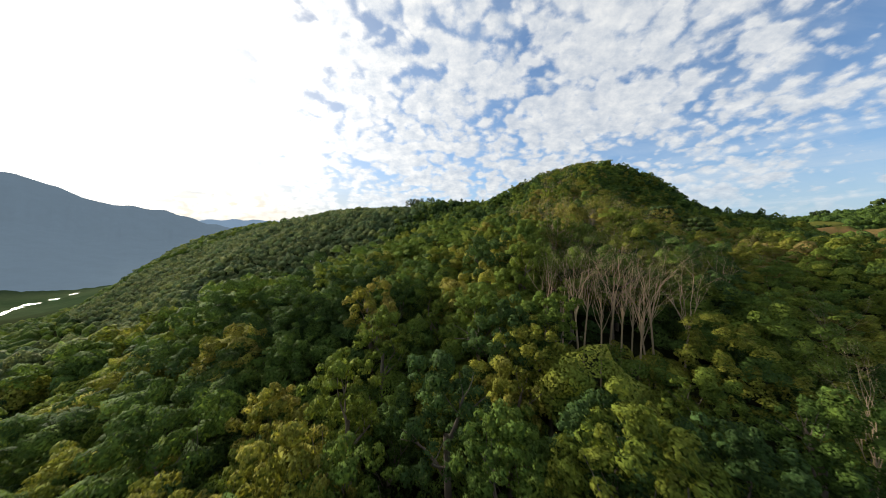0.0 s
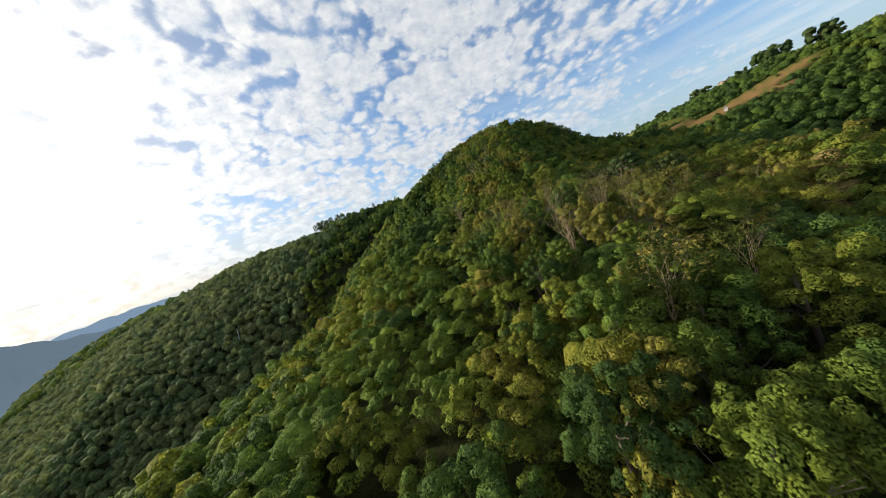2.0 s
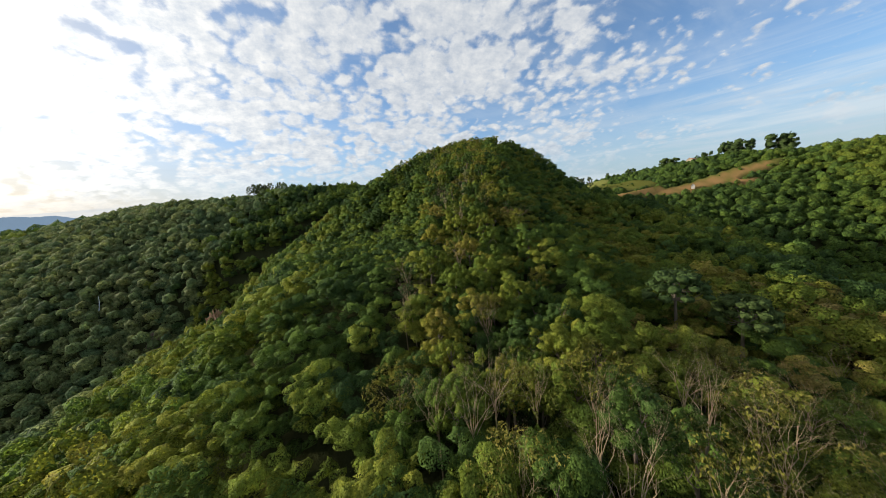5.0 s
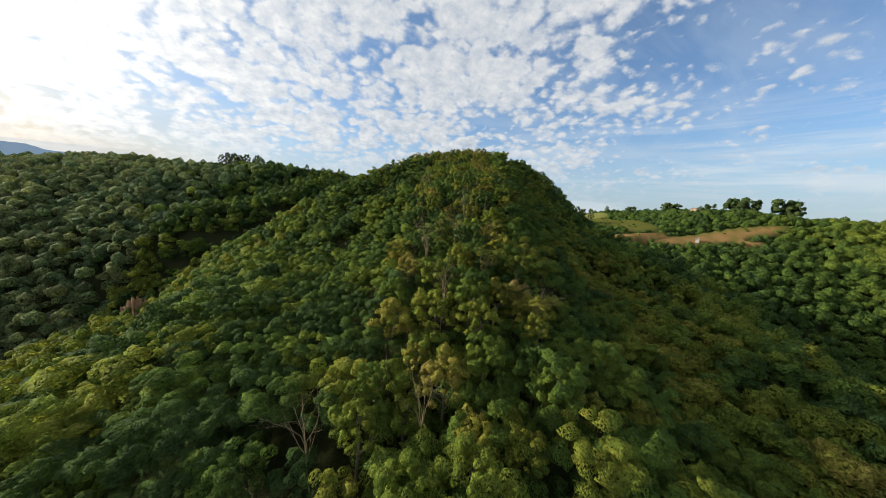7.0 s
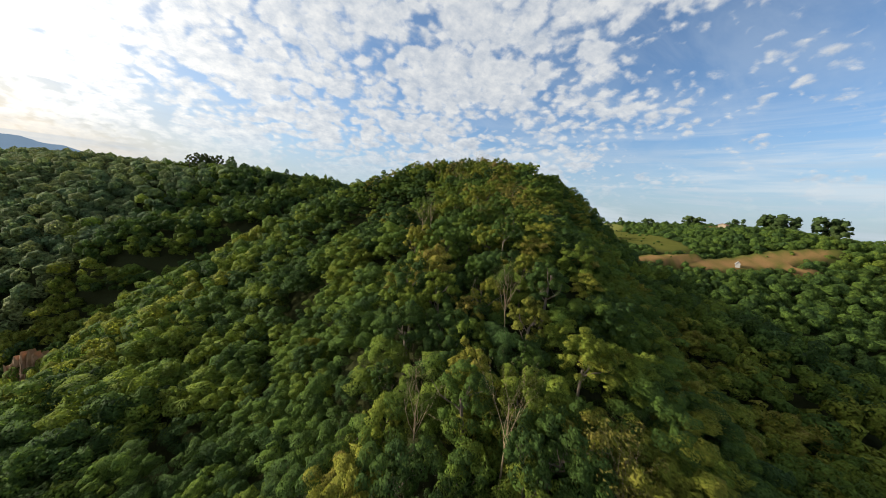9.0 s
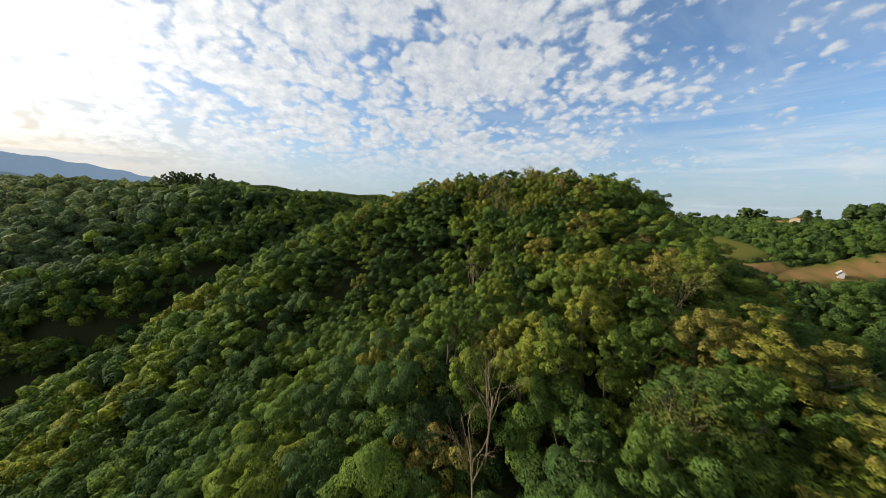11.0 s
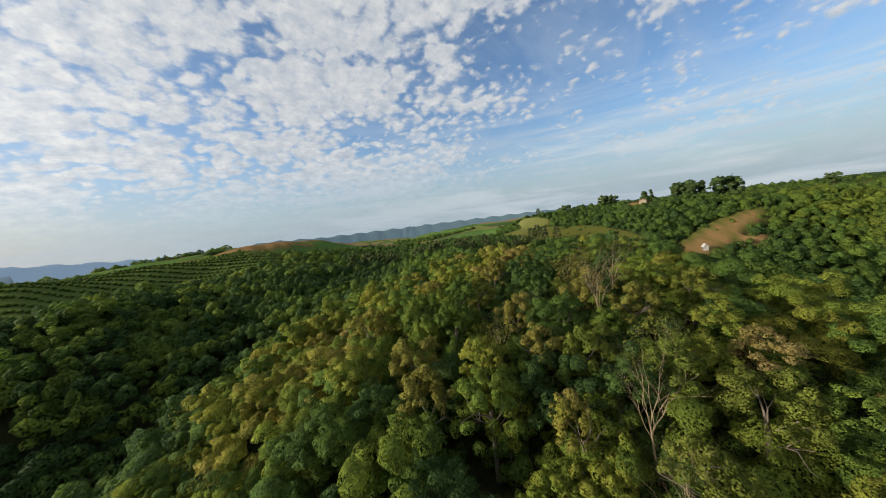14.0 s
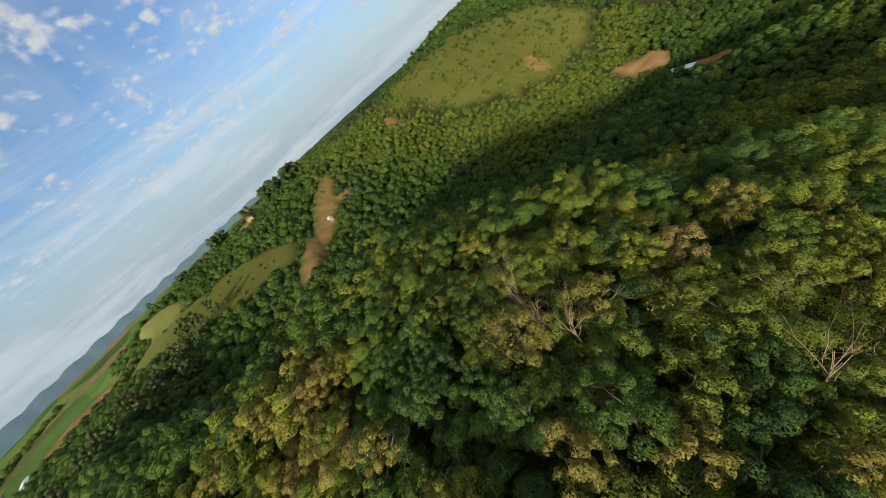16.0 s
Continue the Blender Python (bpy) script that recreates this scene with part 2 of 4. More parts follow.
RAVINE = [(58, 284, 26), (30, 281, 14), (0, 275, 0), (-50, 258, -26), (-95, 245, -46), (-150, 225, -70), (-260, 190, -100), (-420, 260, -130)]
WEST_FOOT = [(-60, -60, -50), (-44, 14, -18), (-50, 42, -15), (-50, 60, -11), (-42, 82, -9), (-38, 150, -15), (-42, 205, -22)]
WEST_FLOOR = [(-300, -500, -150), (-330, -100, -145), (-480, 150, -148), (-700, 420, -150), (-1050, 760, -150), (-1700, 1500, -150)]
WEST_BENCH = [(-12, 35, -1), (2, 78, 6), (15, 108, 14), (17, 150, 13), (18, 200, 12), (58, 200, 35)]
EAST_BENCH = [(62, 45, 0), (80, 100, 7), (112, 130, 10), (150, 170, 22)]
EAST_VALLEY = [(250, 330, 6), (222, 250, -8), (256, 170, -24), (298, 88, -68), (320, 20, -103), (300, -120, -118), (200, -200, -122), (40, -300, -130), (-300, -500, -150)]
EAST_SLOPE = [(50, -10, -46), (110, 5, -58), (155, 15, -62), (172, 62, -52), (195, 110, -34), (206, 160, -15)]
BANK_NORTH = [(-28, 312, 26), (-10, 302, 28), (8, 313, 40), (30, 330, 47)]
FIELD_FOOT = [(-30, 415, 50), (20, 408, 49), (75, 425, 46)]
WEST_DROP = [(-70, -60, -74), (-86, 10, -72), (-90, 60, -68), (-86, 120, -54), (-84, 190, -52)]
RIB = [(98, 270, 54), (80, 263, 53), (64, 263, 50), (50, 263, 46), (36, 267, 39), (22, 264, 31), (8, 258, 20), (-15, 246, 6), (-42, 240, -25)]
RIM_EAST = [(620, 560, 15), (515, 450, 44), (520, 345, 48), (500, 255, 48), (522, 215, 44), (570, 80, 45), (640, -60, 52), (740, -260, 58), (850, -500, 62)]
PLAIN_EAST = [(900, 700, -10), (800, 300, 22), (1100, 0, 25), (1600, -300, 30)]
HILL_NORTH = [(20, 840, 54), (90, 790, 58), (170, 770, 61), (240, 800, 56), (310, 860, 36)]
PLAIN_FAR = [(440, 600, 10), (700, 1000, -12), (300, 1300, 5), (1500, 1400, -60), (3200, 2600, -140), (900, 3600, -90)]
LINES = (SPUR, COL, SHOULDER, WEST_BENCH, EAST_BENCH, RIM_WEST, PLAIN_NORTH, RAVINE, WEST_FOOT, WEST_FLOOR, EAST_VALLEY, EAST_SLOPE, WEST_DROP, RIB, BANK_NORTH, FIELD_FOOT, RIM_EAST, PLAIN_EAST, HILL_NORTH, PLAIN_FAR)
TREE_TOP = 9.0


def ripple(x, y, size, seed):
    """Soft uneven waves of about that size, from -1 to 1."""
    rng = np.random.default_rng(seed)
    out = np.zeros_like(x, dtype=float)
    for _ in range(7):
        a, ph, s = rng.uniform(0, 2 * math.pi), rng.uniform(0, 2 * math.pi), size * rng.uniform(0.7, 1.6)
        out += np.sin((x * math.cos(a) + y * math.sin(a)) * 2 * math.pi / s + ph)
    return out / 3.5


def canopy(x, y):
    """Height of the tree tops."""
    x, y = np.asarray(x, float), np.asarray(y, float)
    top, low = np.zeros_like(x), np.zeros_like(x)
    for line in LINES:
        best, zed = np.full_like(x, 1e18), np.zeros_like(x)
        for (ax, ay, az), (bx, by, bz) in zip(line, line[1:]):
            dx, dy = bx - ax, by - ay
            t = np.clip(((x - ax) * dx + (y - ay) * dy) / (dx * dx + dy * dy), 0, 1)
            q = (x - ax - t * dx) ** 2 + (y - ay - t * dy) ** 2
            near = q < best
            best, zed = np.where(near, q, best), np.where(near, az + t * (bz - az), zed)
        wgt = 1.0 / (best + 60.0) ** 1.25
        top, low = top + wgt * zed, low + wgt
    sink = 0.05 * np.maximum(np.hypot(x - 60, y - 120) - 1300, 0) * np.clip((x + y) / 600, 0, 1)
    return top / low - sink + 1.2 * ripple(x, y, 45.0, 3) + 2.0 * ripple(x, y, 130.0, 4) * np.clip((np.hypot(x - 60, y - 120) - 150) / 200, 0, 1)


def ground_height(x, y):
    return canopy(x, y) - TREE_TOP * (1 - 0.88 * open_ground(x, y))


# ---------------------------------------------------------------- mesh helpers
def mesh_from(name, verts, faces, mats, slots=None, tint=None, smooth=False, outward=None):
    """A mesh from an array of corners and an array of triangles or quads."""
    me = bpy.data.meshes.new(name)
    verts, faces = np.asarray(verts, np.float32), np.asarray(faces, np.int32)
    n, k = faces.shape
    me.vertices.add(len(verts))
    me.vertices.foreach_set("co", verts.ravel())
    me.loops.add(n * k)
    me.loops.foreach_set("vertex_index", faces.ravel())
    me.polygons.add(n)
    me.polygons.foreach_set("loop_start", np.arange(0, n * k, k, dtype=np.int32))
    for m in mats:
        me.materials.append(m)
    if slots is not None:
        me.polygons.foreach_set("material_index", np.asarray(slots, np.int32))
    me.polygons.foreach_set("use_smooth", np.full(n, smooth))
    if tint is not None:
        at = me.attributes.new("tint", "FLOAT", "POINT")
        at.data.foreach_set("value", np.asarray(tint, np.float32))
    me.update(calc_edges=True)
    if any(m.name.startswith("leaf") for m in mats):
        if outward is None:
            outward = np.empty(len(verts) * 3, np.float32)
            me.vertex_normals.foreach_get("vector", outward)
        me.attributes.new("outward", "FLOAT_VECTOR", "POINT").data.foreach_set("vector", np.asarray(outward, np.float32).ravel())
    return me


def part(name, bm, mat, parent, label=""):
    me = bpy.data.meshes.new(name)
    bm.to_mesh(me)
    bm.free()
    me.materials.append(mat)
    ob = new(name, me)
    ob.parent = parent
    return tagged(ob, label)


def joined(pieces):
    """Piles up (corners, faces) pairs."""
    vs, fs, base = [], [], 0
    for v, f in pieces:
        vs.append(v)
        fs.append(f + base)
        base += len(v)
    return np.concatenate(vs), np.concatenate(fs)


def ball(sub):
    bm = bmesh.new()
    bmesh.ops.create_icosphere(bm, subdivisions=sub, radius=1.0)
    v = np.array([p.co[:] for p in bm.verts])
    f = np.array([[p.index for p in q.verts] for q in bm.faces])
    bm.free()
    return v, f


BALLS = {s: ball(s) for s in (1, 2, 3)}


def dome(sub, cut=-0.25):
    """The upper part of a ball."""
    v, f = BALLS[sub]
    keep = (v[f][:, :, 2].max(1) > cut)
    f = f[keep]
    used = np.unique(f)
    back = np.zeros(len(v), int)
    back[used] = np.arange(len(used))
    return v[used], back[f]


def lumpy(v, rng, amount):
    """Pushes the corners of a ball in and out."""
    k = rng.normal(size=(5, 3)) * 2.2
    ph = rng.uniform(0, 6.28, 5)
    s = sum(np.sin(v @ k[i] + ph[i]) for i in range(5)) / 5
    return v * (1 + amount * s + rng.uniform(-amount, amount, len(v)) * 0.5)[:, None]


def leaves_on(centres, radii, count, size, rng, single=False, lo=0.80, hi=1.12):
    """Pointed, folded leaf sprays on the outside of the clumps of a crown."""
    pick = rng.choice(len(centres), count, p=radii ** 2 / (radii ** 2).sum())
    nrm = rng.normal(size=(count, 3)) + np.array([0, 0, 0.55])
    nrm /= np.linalg.norm(nrm, axis=1)[:, None]
    at = centres[pick] + nrm * (radii[pick] * rng.uniform(lo, hi, count))[:, None]
    tilt = nrm + rng.normal(size=(count, 3)) * 0.42
    tilt /= np.linalg.norm(tilt, axis=1)[:, None]
    side = np.cross(tilt, rng.normal(size=(count, 3)))
    side /= np.linalg.norm(side, axis=1)[:, None]
    along = np.cross(tilt, side)
    s = size * rng.uniform(0.6, 1.35, count)[:, None]
    a, b = at - along * s * 0.55, at + along * s * 0.55 - tilt * s * 0.18
    c, d = at + side * s * 0.33 + tilt * s * 0.10, at - side * s * 0.33 + tilt * s * 0.10
    if single:
        return np.stack([a, c, d + (b - a) * 0.4], 1).reshape(-1, 3), np.arange(count * 3).reshape(-1, 3)
    v = np.stack([a, c, b, d], 1).reshape(-1, 3)
    i = np.arange(count)[:, None] * 4
    f = np.concatenate([i + np.array([[0, 1, 2]]), i + np.array([[0, 2, 3]])])
    return v, f


def crown_shape(rng, width, height, clumps, fat=1.0):
    """Centres and radii of the clumps of a crown whose top is at z = 0."""
    g = np.arange(clumps)
    ang, up = g * 2.39996 + rng.uniform(0, 6), (g + 0.5) / clumps
    rad = np.sqrt(up * (1.22 - up)) * width * 0.54
    c = np.stack([np.cos(ang) * rad, np.sin(ang) * rad, -height * (0.24 + 0.62 * up ** 1.3)], 1)
    c += rng.normal(size=c.shape) * width * 0.085
    r = width * rng.uniform(0.5, 1.0, clumps) * 0.74 / math.sqrt(clumps) * fat
    return c, r


def leafy(rng, c, r, count, leaf, sub=2, cut=-0.45, rough=1.0):
    """Dense lumpy leaf clumps with loose sprays over them, and the way out of the crown at each corner."""
    bv, bf = dome(sub, cut)
    middle = c.mean(0) - np.array([0, 0, 0.6])
    pieces, out = [], []
    for p, q in zip(c, r):
        a = rng.uniform(0, 6.28)
        turn = np.array([[math.cos(a), -math.sin(a), 0], [math.sin(a), math.cos(a), 0], [0, 0, 1]])
        ball_way = bv @ turn.T
        ragged = 1.0 + rough * (rng.choice((-0.36, -0.15, 0.0, 0.22), len(bv)) + rng.uniform(-0.1, 0.1, len(bv)))
        v = lumpy(ball_way, rng, 0.22) * ragged[:, None] * q * np.array([rng.uniform(0.85, 1.2), rng.uniform(0.85, 1.2), rng.uniform(0.75, 1.15)]) + p
        pieces.append((v, bf))
        out.append(ball_way + 0.32 * (v - middle) / np.abs(v - middle).max())
    if count:
        lv, lf = leaves_on(c, r, count, leaf, rng, True, 0.78, 1.25)
        near = np.argmin(np.linalg.norm(lv[:, None] - c[None], axis=2) / r, axis=1)
        pieces.append((lv, lf))
        out.append((lv - c[near]) / r[near][:, None] + 0.45 * (lv - middle) / np.abs(lv - middle).max())
    v, f = joined(pieces)
    out = np.concatenate(out)
    return v, f, out / np.linalg.norm(out, axis=1)[:, None]


def crown_mesh(seed, width, height, clumps, count, leaf, mat):
    rng = np.random.default_rng(seed)
    c, r = crown_shape(rng, width, height, clumps, 1.0)
    v, f, out = leafy(rng, c, r, count, leaf, 2, -0.05)
    return mesh_from("crown", v, f, [mat], smooth=True, outward=out)


def tube(points, radii, sides=6):
    """A tapering limb through the points."""
    points = np.asarray(points, float)
    rings = []
    for i, p in enumerate(points):
        t = points[min(i + 1, len(points) - 1)] - points[max(i - 1, 0)]
        t /= np.linalg.norm(t) + 1e-9
        u = np.cross(t, (0.31, 0.95, 0.05))
        u /= np.linalg.norm(u)
        w2 = np.cross(t, u)
        a = np.arange(sides) * 2 * math.pi / sides
        rings.append(p + radii[i] * (np.cos(a)[:, None] * u + np.sin(a)[:, None] * w2))
    v = np.concatenate(rings)
    f = []
    for i in range(len(points) - 1):
        for j in range(sides):
            a, b = i * sides + j, i * sides + (j + 1) % sides
            f += [(a, b, b + sides), (a, b + sides, a + sides)]
    return v, np.array(f)


def limbs(rng, start, way, length, radius, depth, out, spread=0.6, sides=5):
    """A branch that forks again and again."""
    pts, r = [np.array(start)], [radius]
    w2 = np.array(way) / np.linalg.norm(way)
    for i in range(3):
        w2 = w2 + rng.normal(size=3) * 0.16 + np.array([0, 0, 0.05])
        w2 /= np.linalg.norm(w2)
        pts.append(pts[-1] + w2 * length / 3)
        r.append(radius * (1 - 0.17 * (i + 1)))
    out.append(tube(pts, r, sides if depth > 1 else 3))
    if depth == 0:
        return
    for k in range(rng.integers(2, 4)):
        at = pts[rng.integers(2, 4)]
        limbs(rng, at, w2 + rng.normal(size=3) * spread, length * rng.uniform(0.55, 0.8), r[-1] * 0.72, depth - 1, out, spread, sides)


def trunk_mesh(seed, base, mat):
    """Trunk with a few limbs; top of the crown is at z = 0, the foot at z = -base."""
    rng = np.random.default_rng(seed)
    out = []
    top = np.array([rng.normal() * 0.4, rng.normal() * 0.4, -base * 0.42])
    foot = np.array([0, 0, -base - 1.5])
    out.append(tube([foot, foot * 0.6 + top * 0.4 + rng.normal(size=3) * 0.15, top], [0.26, 0.19, 0.13], 7))
    for k in range(4):
        a = rng.uniform(0, 6.28)
        limbs(rng, top - np.array([0, 0, rng.uniform(0, 2.0)]), (math.cos(a), math.sin(a), 0.9), base * 0.22, 0.09, 1, out)
    v, f = joined(out)
    return mesh_from("trunk", v, f, [mat], smooth=True)


def dead_meshes(seed, tall):
    """Trunk and bare crown of a leafless tree with its foot at z = 0."""
    rng = np.random.default_rng(seed)
    out = []
    lean = rng.normal(size=2) * 0.5
    mid = np.array([lean[0], lean[1], tall * 0.5])
    stem = tube([(0, 0, -1.5), mid * 0.5, mid], [0.085, 0.065, 0.045], 7)
    for k in range(8):
        a = k * 0.785 + rng.uniform(-0.3, 0.3)
        limbs(rng, mid * rng.uniform(0.72, 1.0), (math.cos(a) * 0.26, math.sin(a) * 0.26, 1.0), tall * 0.20, 0.024, 3, out, 0.30)
    v, f = joined(out)
    return mesh_from("trunk", *stem, [dead_wood], smooth=True), mesh_from("bare_crown", v, f, [dead_wood], smooth=True)


# ---------------------------------------------------------------- where things grow
def segment_distance(x, y, ax, ay, bx, by):
    dx, dy = bx - ax, by - ay
    t = np.clip(((x - ax) * dx + (y - ay) * dy) / (dx * dx + dy * dy), 0, 1)
    return np.hypot(x - ax - t * dx, y - ay - t * dy)


def patch(x, y, cx, cy, rx, ry, turn=0.0, soft=0.0):
    """1 inside an uneven ellipse, falling to 0 at its edge."""
    a = radians(turn)
    u, v = (x - cx) * math.cos(a) + (y - cy) * math.sin(a), -(x - cx) * math.sin(a) + (y - cy) * math.cos(a)
    q = np.hypot(u / rx, v / ry) + 0.13 * ripple(x, y, 40.0, 11)
    return np.clip((1.05 + soft - q) / (0.1 + soft), 0, 1)


def cover_of(x, y, soft=0.0):
    """Meadow, bare soil, vineyard and water, each from 0 to 1."""
    meadow = np.maximum.reduce([patch(x, y, 390, 362, 104, 38, 64, soft), patch(x, y, 470, 432, 40, 16, 50, soft), patch(x, y, 620, 250, 90, 180, 0, soft), 
                                patch(x, y, 640, 700, 120, 160, 0, soft), patch(x, y, 400, 900, 130, 120, 0, soft), patch(x, y, -60, 760, 200, 120, 0, soft),
                                patch(x, y, 1100, 900, 260, 200, 0, soft), patch(x, y, 800, 1500, 350, 200, 0, soft), patch(x, y, 900, 400, 180, 90, 0, soft), patch(x, y, 500, -90, 74, 160, -10, soft), patch(x, y, 364, 237, 90, 13, -23, soft)])
    soil = np.maximum.reduce([patch(x, y, 362, 236, 80, 8.5, -23, soft), patch(x, y, 394, 204, 13, 8, -35, soft), patch(x, y, 345, -165, 30, 14, 30, soft), patch(x, y, 262, -172, 36, 9, 10, soft),
                              patch(x, y, 190, -160, 34, 9, -8, soft), patch(x, y, 165, 726, 90, 26, 4, soft), patch(x, y, 500, 590, 40, 90, 0, soft), patch(x, y, 250, 800, 90, 50, 0, soft), patch(x, y, 478, 92, 16, 9, 0, soft), patch(x, y, 444, -113, 18, 12, 0, soft), patch(x, y, 486, 300, 9, 16, 0, soft)])
    vine = patch(x, y, 22, 478, 120, 72, 10, soft)
    river = np.clip((16 - segment_distance(x, y, -900, 520, -1290, 1080)) / 6, 0, 1)
    return meadow, soil, vine, river


def open_ground(x, y):
    """1 where no forest stands."""
    x, y = np.asarray(x, float), np.asarray(y, float)
    m, s, v, r = cover_of(x, y, 0.5)
    return np.maximum.reduce([m, s, v])


def wooded(x, y):
    m, s, v, r = cover_of(x, y)
    return np.maximum.reduce([m, s, v, r]) < 0.5


# the ground: one sheet, finer near the spur
def spacing(lo, hi, near_lo, near_hi, step):
    mid = np.arange(near_lo, near_hi, step)
    left, right = [near_lo], [near_hi]
    while left[-1] > lo:
        left.append(left[-1] - max(step, (near_lo - left[-1]) * 0.09 + step))
    while right[-1] < hi:
        right.append(right[-1] + max(step, (right[-1] - near_hi) * 0.09 + step))
    return np.array(sorted(set(left[1:]) | set(mid) | set(right)))


gx, gy = spacing(-6000, 6000, -150, 560, 5.0), spacing(-3000, 7000, -80, 560, 5.0)
X, Y = np.meshgrid(gx, gy)
Zg = ground_height(X, Y)
meadow, soil, vine, river = cover_of(X, Y)
cov = np.empty(X.shape + (4,), np.float32)
cov[...] = (0.030, 0.034, 0.014, 1)
open_land = np.clip((np.hypot(X - 60, Y - 120) - 1050) / 150, 0, 1)[..., None]
fields = np.clip((np.hypot(X - 60, Y - 120) - 430) / 120, 0, 1) * np.clip((X + Y - 500) / 200, 0, 1) * np.where(Y > 400, 1.0, 0.0)
quilt = np.clip(0.5 + 1.2 * ripple(X, Y, 420.0, 41), 0, 1)[..., None]
cov[..., :3] = cov[..., :3] * (1 - open_land) + open_land * (np.array((0.032, 0.052, 0.024)) * (1 - quilt) + np.array((0.052, 0.072, 0.034)) * quilt)
fields = fields * (1 - soil)
soil = soil * np.clip(0.85 + 0.5 * ripple(X, Y, 16.0, 51), 0.5, 1)
for mask, colour in ((meadow, (0.092, 0.096, 0.023)), (soil, (0.220, 0.132, 0.055)), (vine, (0.085, 0.115, 0.030))):
    cov[..., :3] = cov[..., :3] * (1 - mask[..., None]) + np.array(colour) * mask[..., None]
nx, ny = len(gx), len(gy)
q = (np.arange(ny - 1)[:, None] * nx + np.arange(nx - 1)[None]).ravel()
me = mesh_from("ground", np.stack([X, Y, Zg], -1).reshape(-1, 3), np.stack([q, q + 1, q + 1 + nx, q + nx], 1), [ground_material()], smooth=True)
at = me.attributes.new("cover", "FLOAT_COLOR", "POINT")
at.data.foreach_set("color", cov.ravel())
me.attributes.new("fields", "FLOAT", "POINT").data.foreach_set("value", fields.astype(np.float32).ravel())
ground = tagged(new("ground", me), "wooded hill country with meadows, red soil and a dark forest floor", "ground", kind="structure")

# ---------------------------------------------------------------- the forest
# the line of the spur, along which single trees are built
A0, A1 = (3.0, 14.0), (91.0, 226.0)
B0, B1 = (80.0, 190.0), (108.0, 228.0)
C0, C1 = (66.0, 138.0), (84.0, 186.0)
D0, D1 = (24.0, 42.0), (40.0, 58.0)
START = (-3.0, 20.0, 17.0)
NEAR, MIDDLE = 9.5, 66.0


def is_near(x, y):
    return (segment_distance(x, y, *A0, *A1) < NEAR) | (np.hypot(x - START[0], y - START[1]) < START[2]) & (y > 6) | (np.hypot(x - 15, y - 16) < 16) & (y > 3) | (segment_distance(x, y, *C0, *C1) < 10.0) | (segment_distance(x, y, *D0, *D1) < 9.0) | (segment_distance(x, y, *B0, *B1) < 9.0)


def scatter(x0, x1, y0, y1, step, seed):
    rng = np.random.default_rng(seed)
    xs, ys = np.meshgrid(np.arange(x0, x1, step), np.arange(y0, y1, step * 0.9))
    xs = xs + (np.arange(xs.shape[0])[:, None] % 2) * step / 2
    xs, ys = xs.ravel(), ys.ravel()
    return xs + rng.uniform(-0.42, 0.42, xs.size) * step, ys + rng.uniform(-0.42, 0.42, xs.size) * step, rng


DEAD = [(8.4, 24.6), (9.6, 23.6), (10.8, 22.8), (12.0, 22.3), (13.0, 21.7), (14.1, 21.3), (15.1, 21.0), (11.4, 24.2), (13.1, 23.6), (14.6, 22.9), (16.1, 22.1), (17.3, 21.5), (20.5, 13.6), (27.5, 53.5), (32.5, 52), (27, 49), (33, 56), (30, 60), (36, 62),
        (19.5, 66.5), (17, 69), (21.5, 68), (22.5, 58), (25, 61), (18.5, 51), (22, 90), (31.9, 94.2), (20, 88), (27.5, 79), (42, 120), (58, 164), (83.6, 205.5), (87.6, 207.5), (104, 215), (99, 214), (72, 192), (58, 136), (46, 58), (61, 60), (55, 52), (34, 60), (17, 48), (24, 96), (45, 129), (50, 125), (40, 108), (51, 102), (60, 167), (101, 216), (33, 25), (47, 42), (26, 28), (48, 56), (31, 47)]
HALF_BARE = [(29, 56), (37, 58), (28, 64), (44, 61), (33, 51), (38, 52), (52, 57), (19, 61), (24, 66), (15, 74), (49, 112), (55, 120), (68, 160), (80, 168), (94, 209), (102, 219), (90, 221), (84, 199), (25, 44), (14, 36), (21, 36)]
SPECIAL = [(91.6, 202.5, 1), (89.7, 216.5, 2), (80, 222, 2), (77, 164, 2), (54, 110, 1), (61, 197, 1), (64, 191, 1), (17.3, 57.6, 2), (22, 51.5, 2), (87.5, 186, 2),
           (20.5, 46.5, 2), (24, 43.5, 2), (58, 133, 1), (45, 65, 1), (91, 213, 1), (38, 116, 2), (82, 225.5, 2), (93.5, 221, 2), (99, 211.5, 2), (84, 237, 2), (84, 256, 2), (91, 257, 2), (92, 207.5, 1), (104, 247, 1), (97, 229.5, 1),
           (101.5, 217, 2), (96.7, 195.5, 2), (115, 240, 1), (105.3, 233, 2), (104.5, 207.5, 1), (129, 241.7, 1), (85.5, 205, 1), (59.4, 229, 1), (80.5, 171, 2), (84, 159.5, 2), (57, 173.5, 1), (55.5, 180.5, 1), (57.3, 211, 1)]


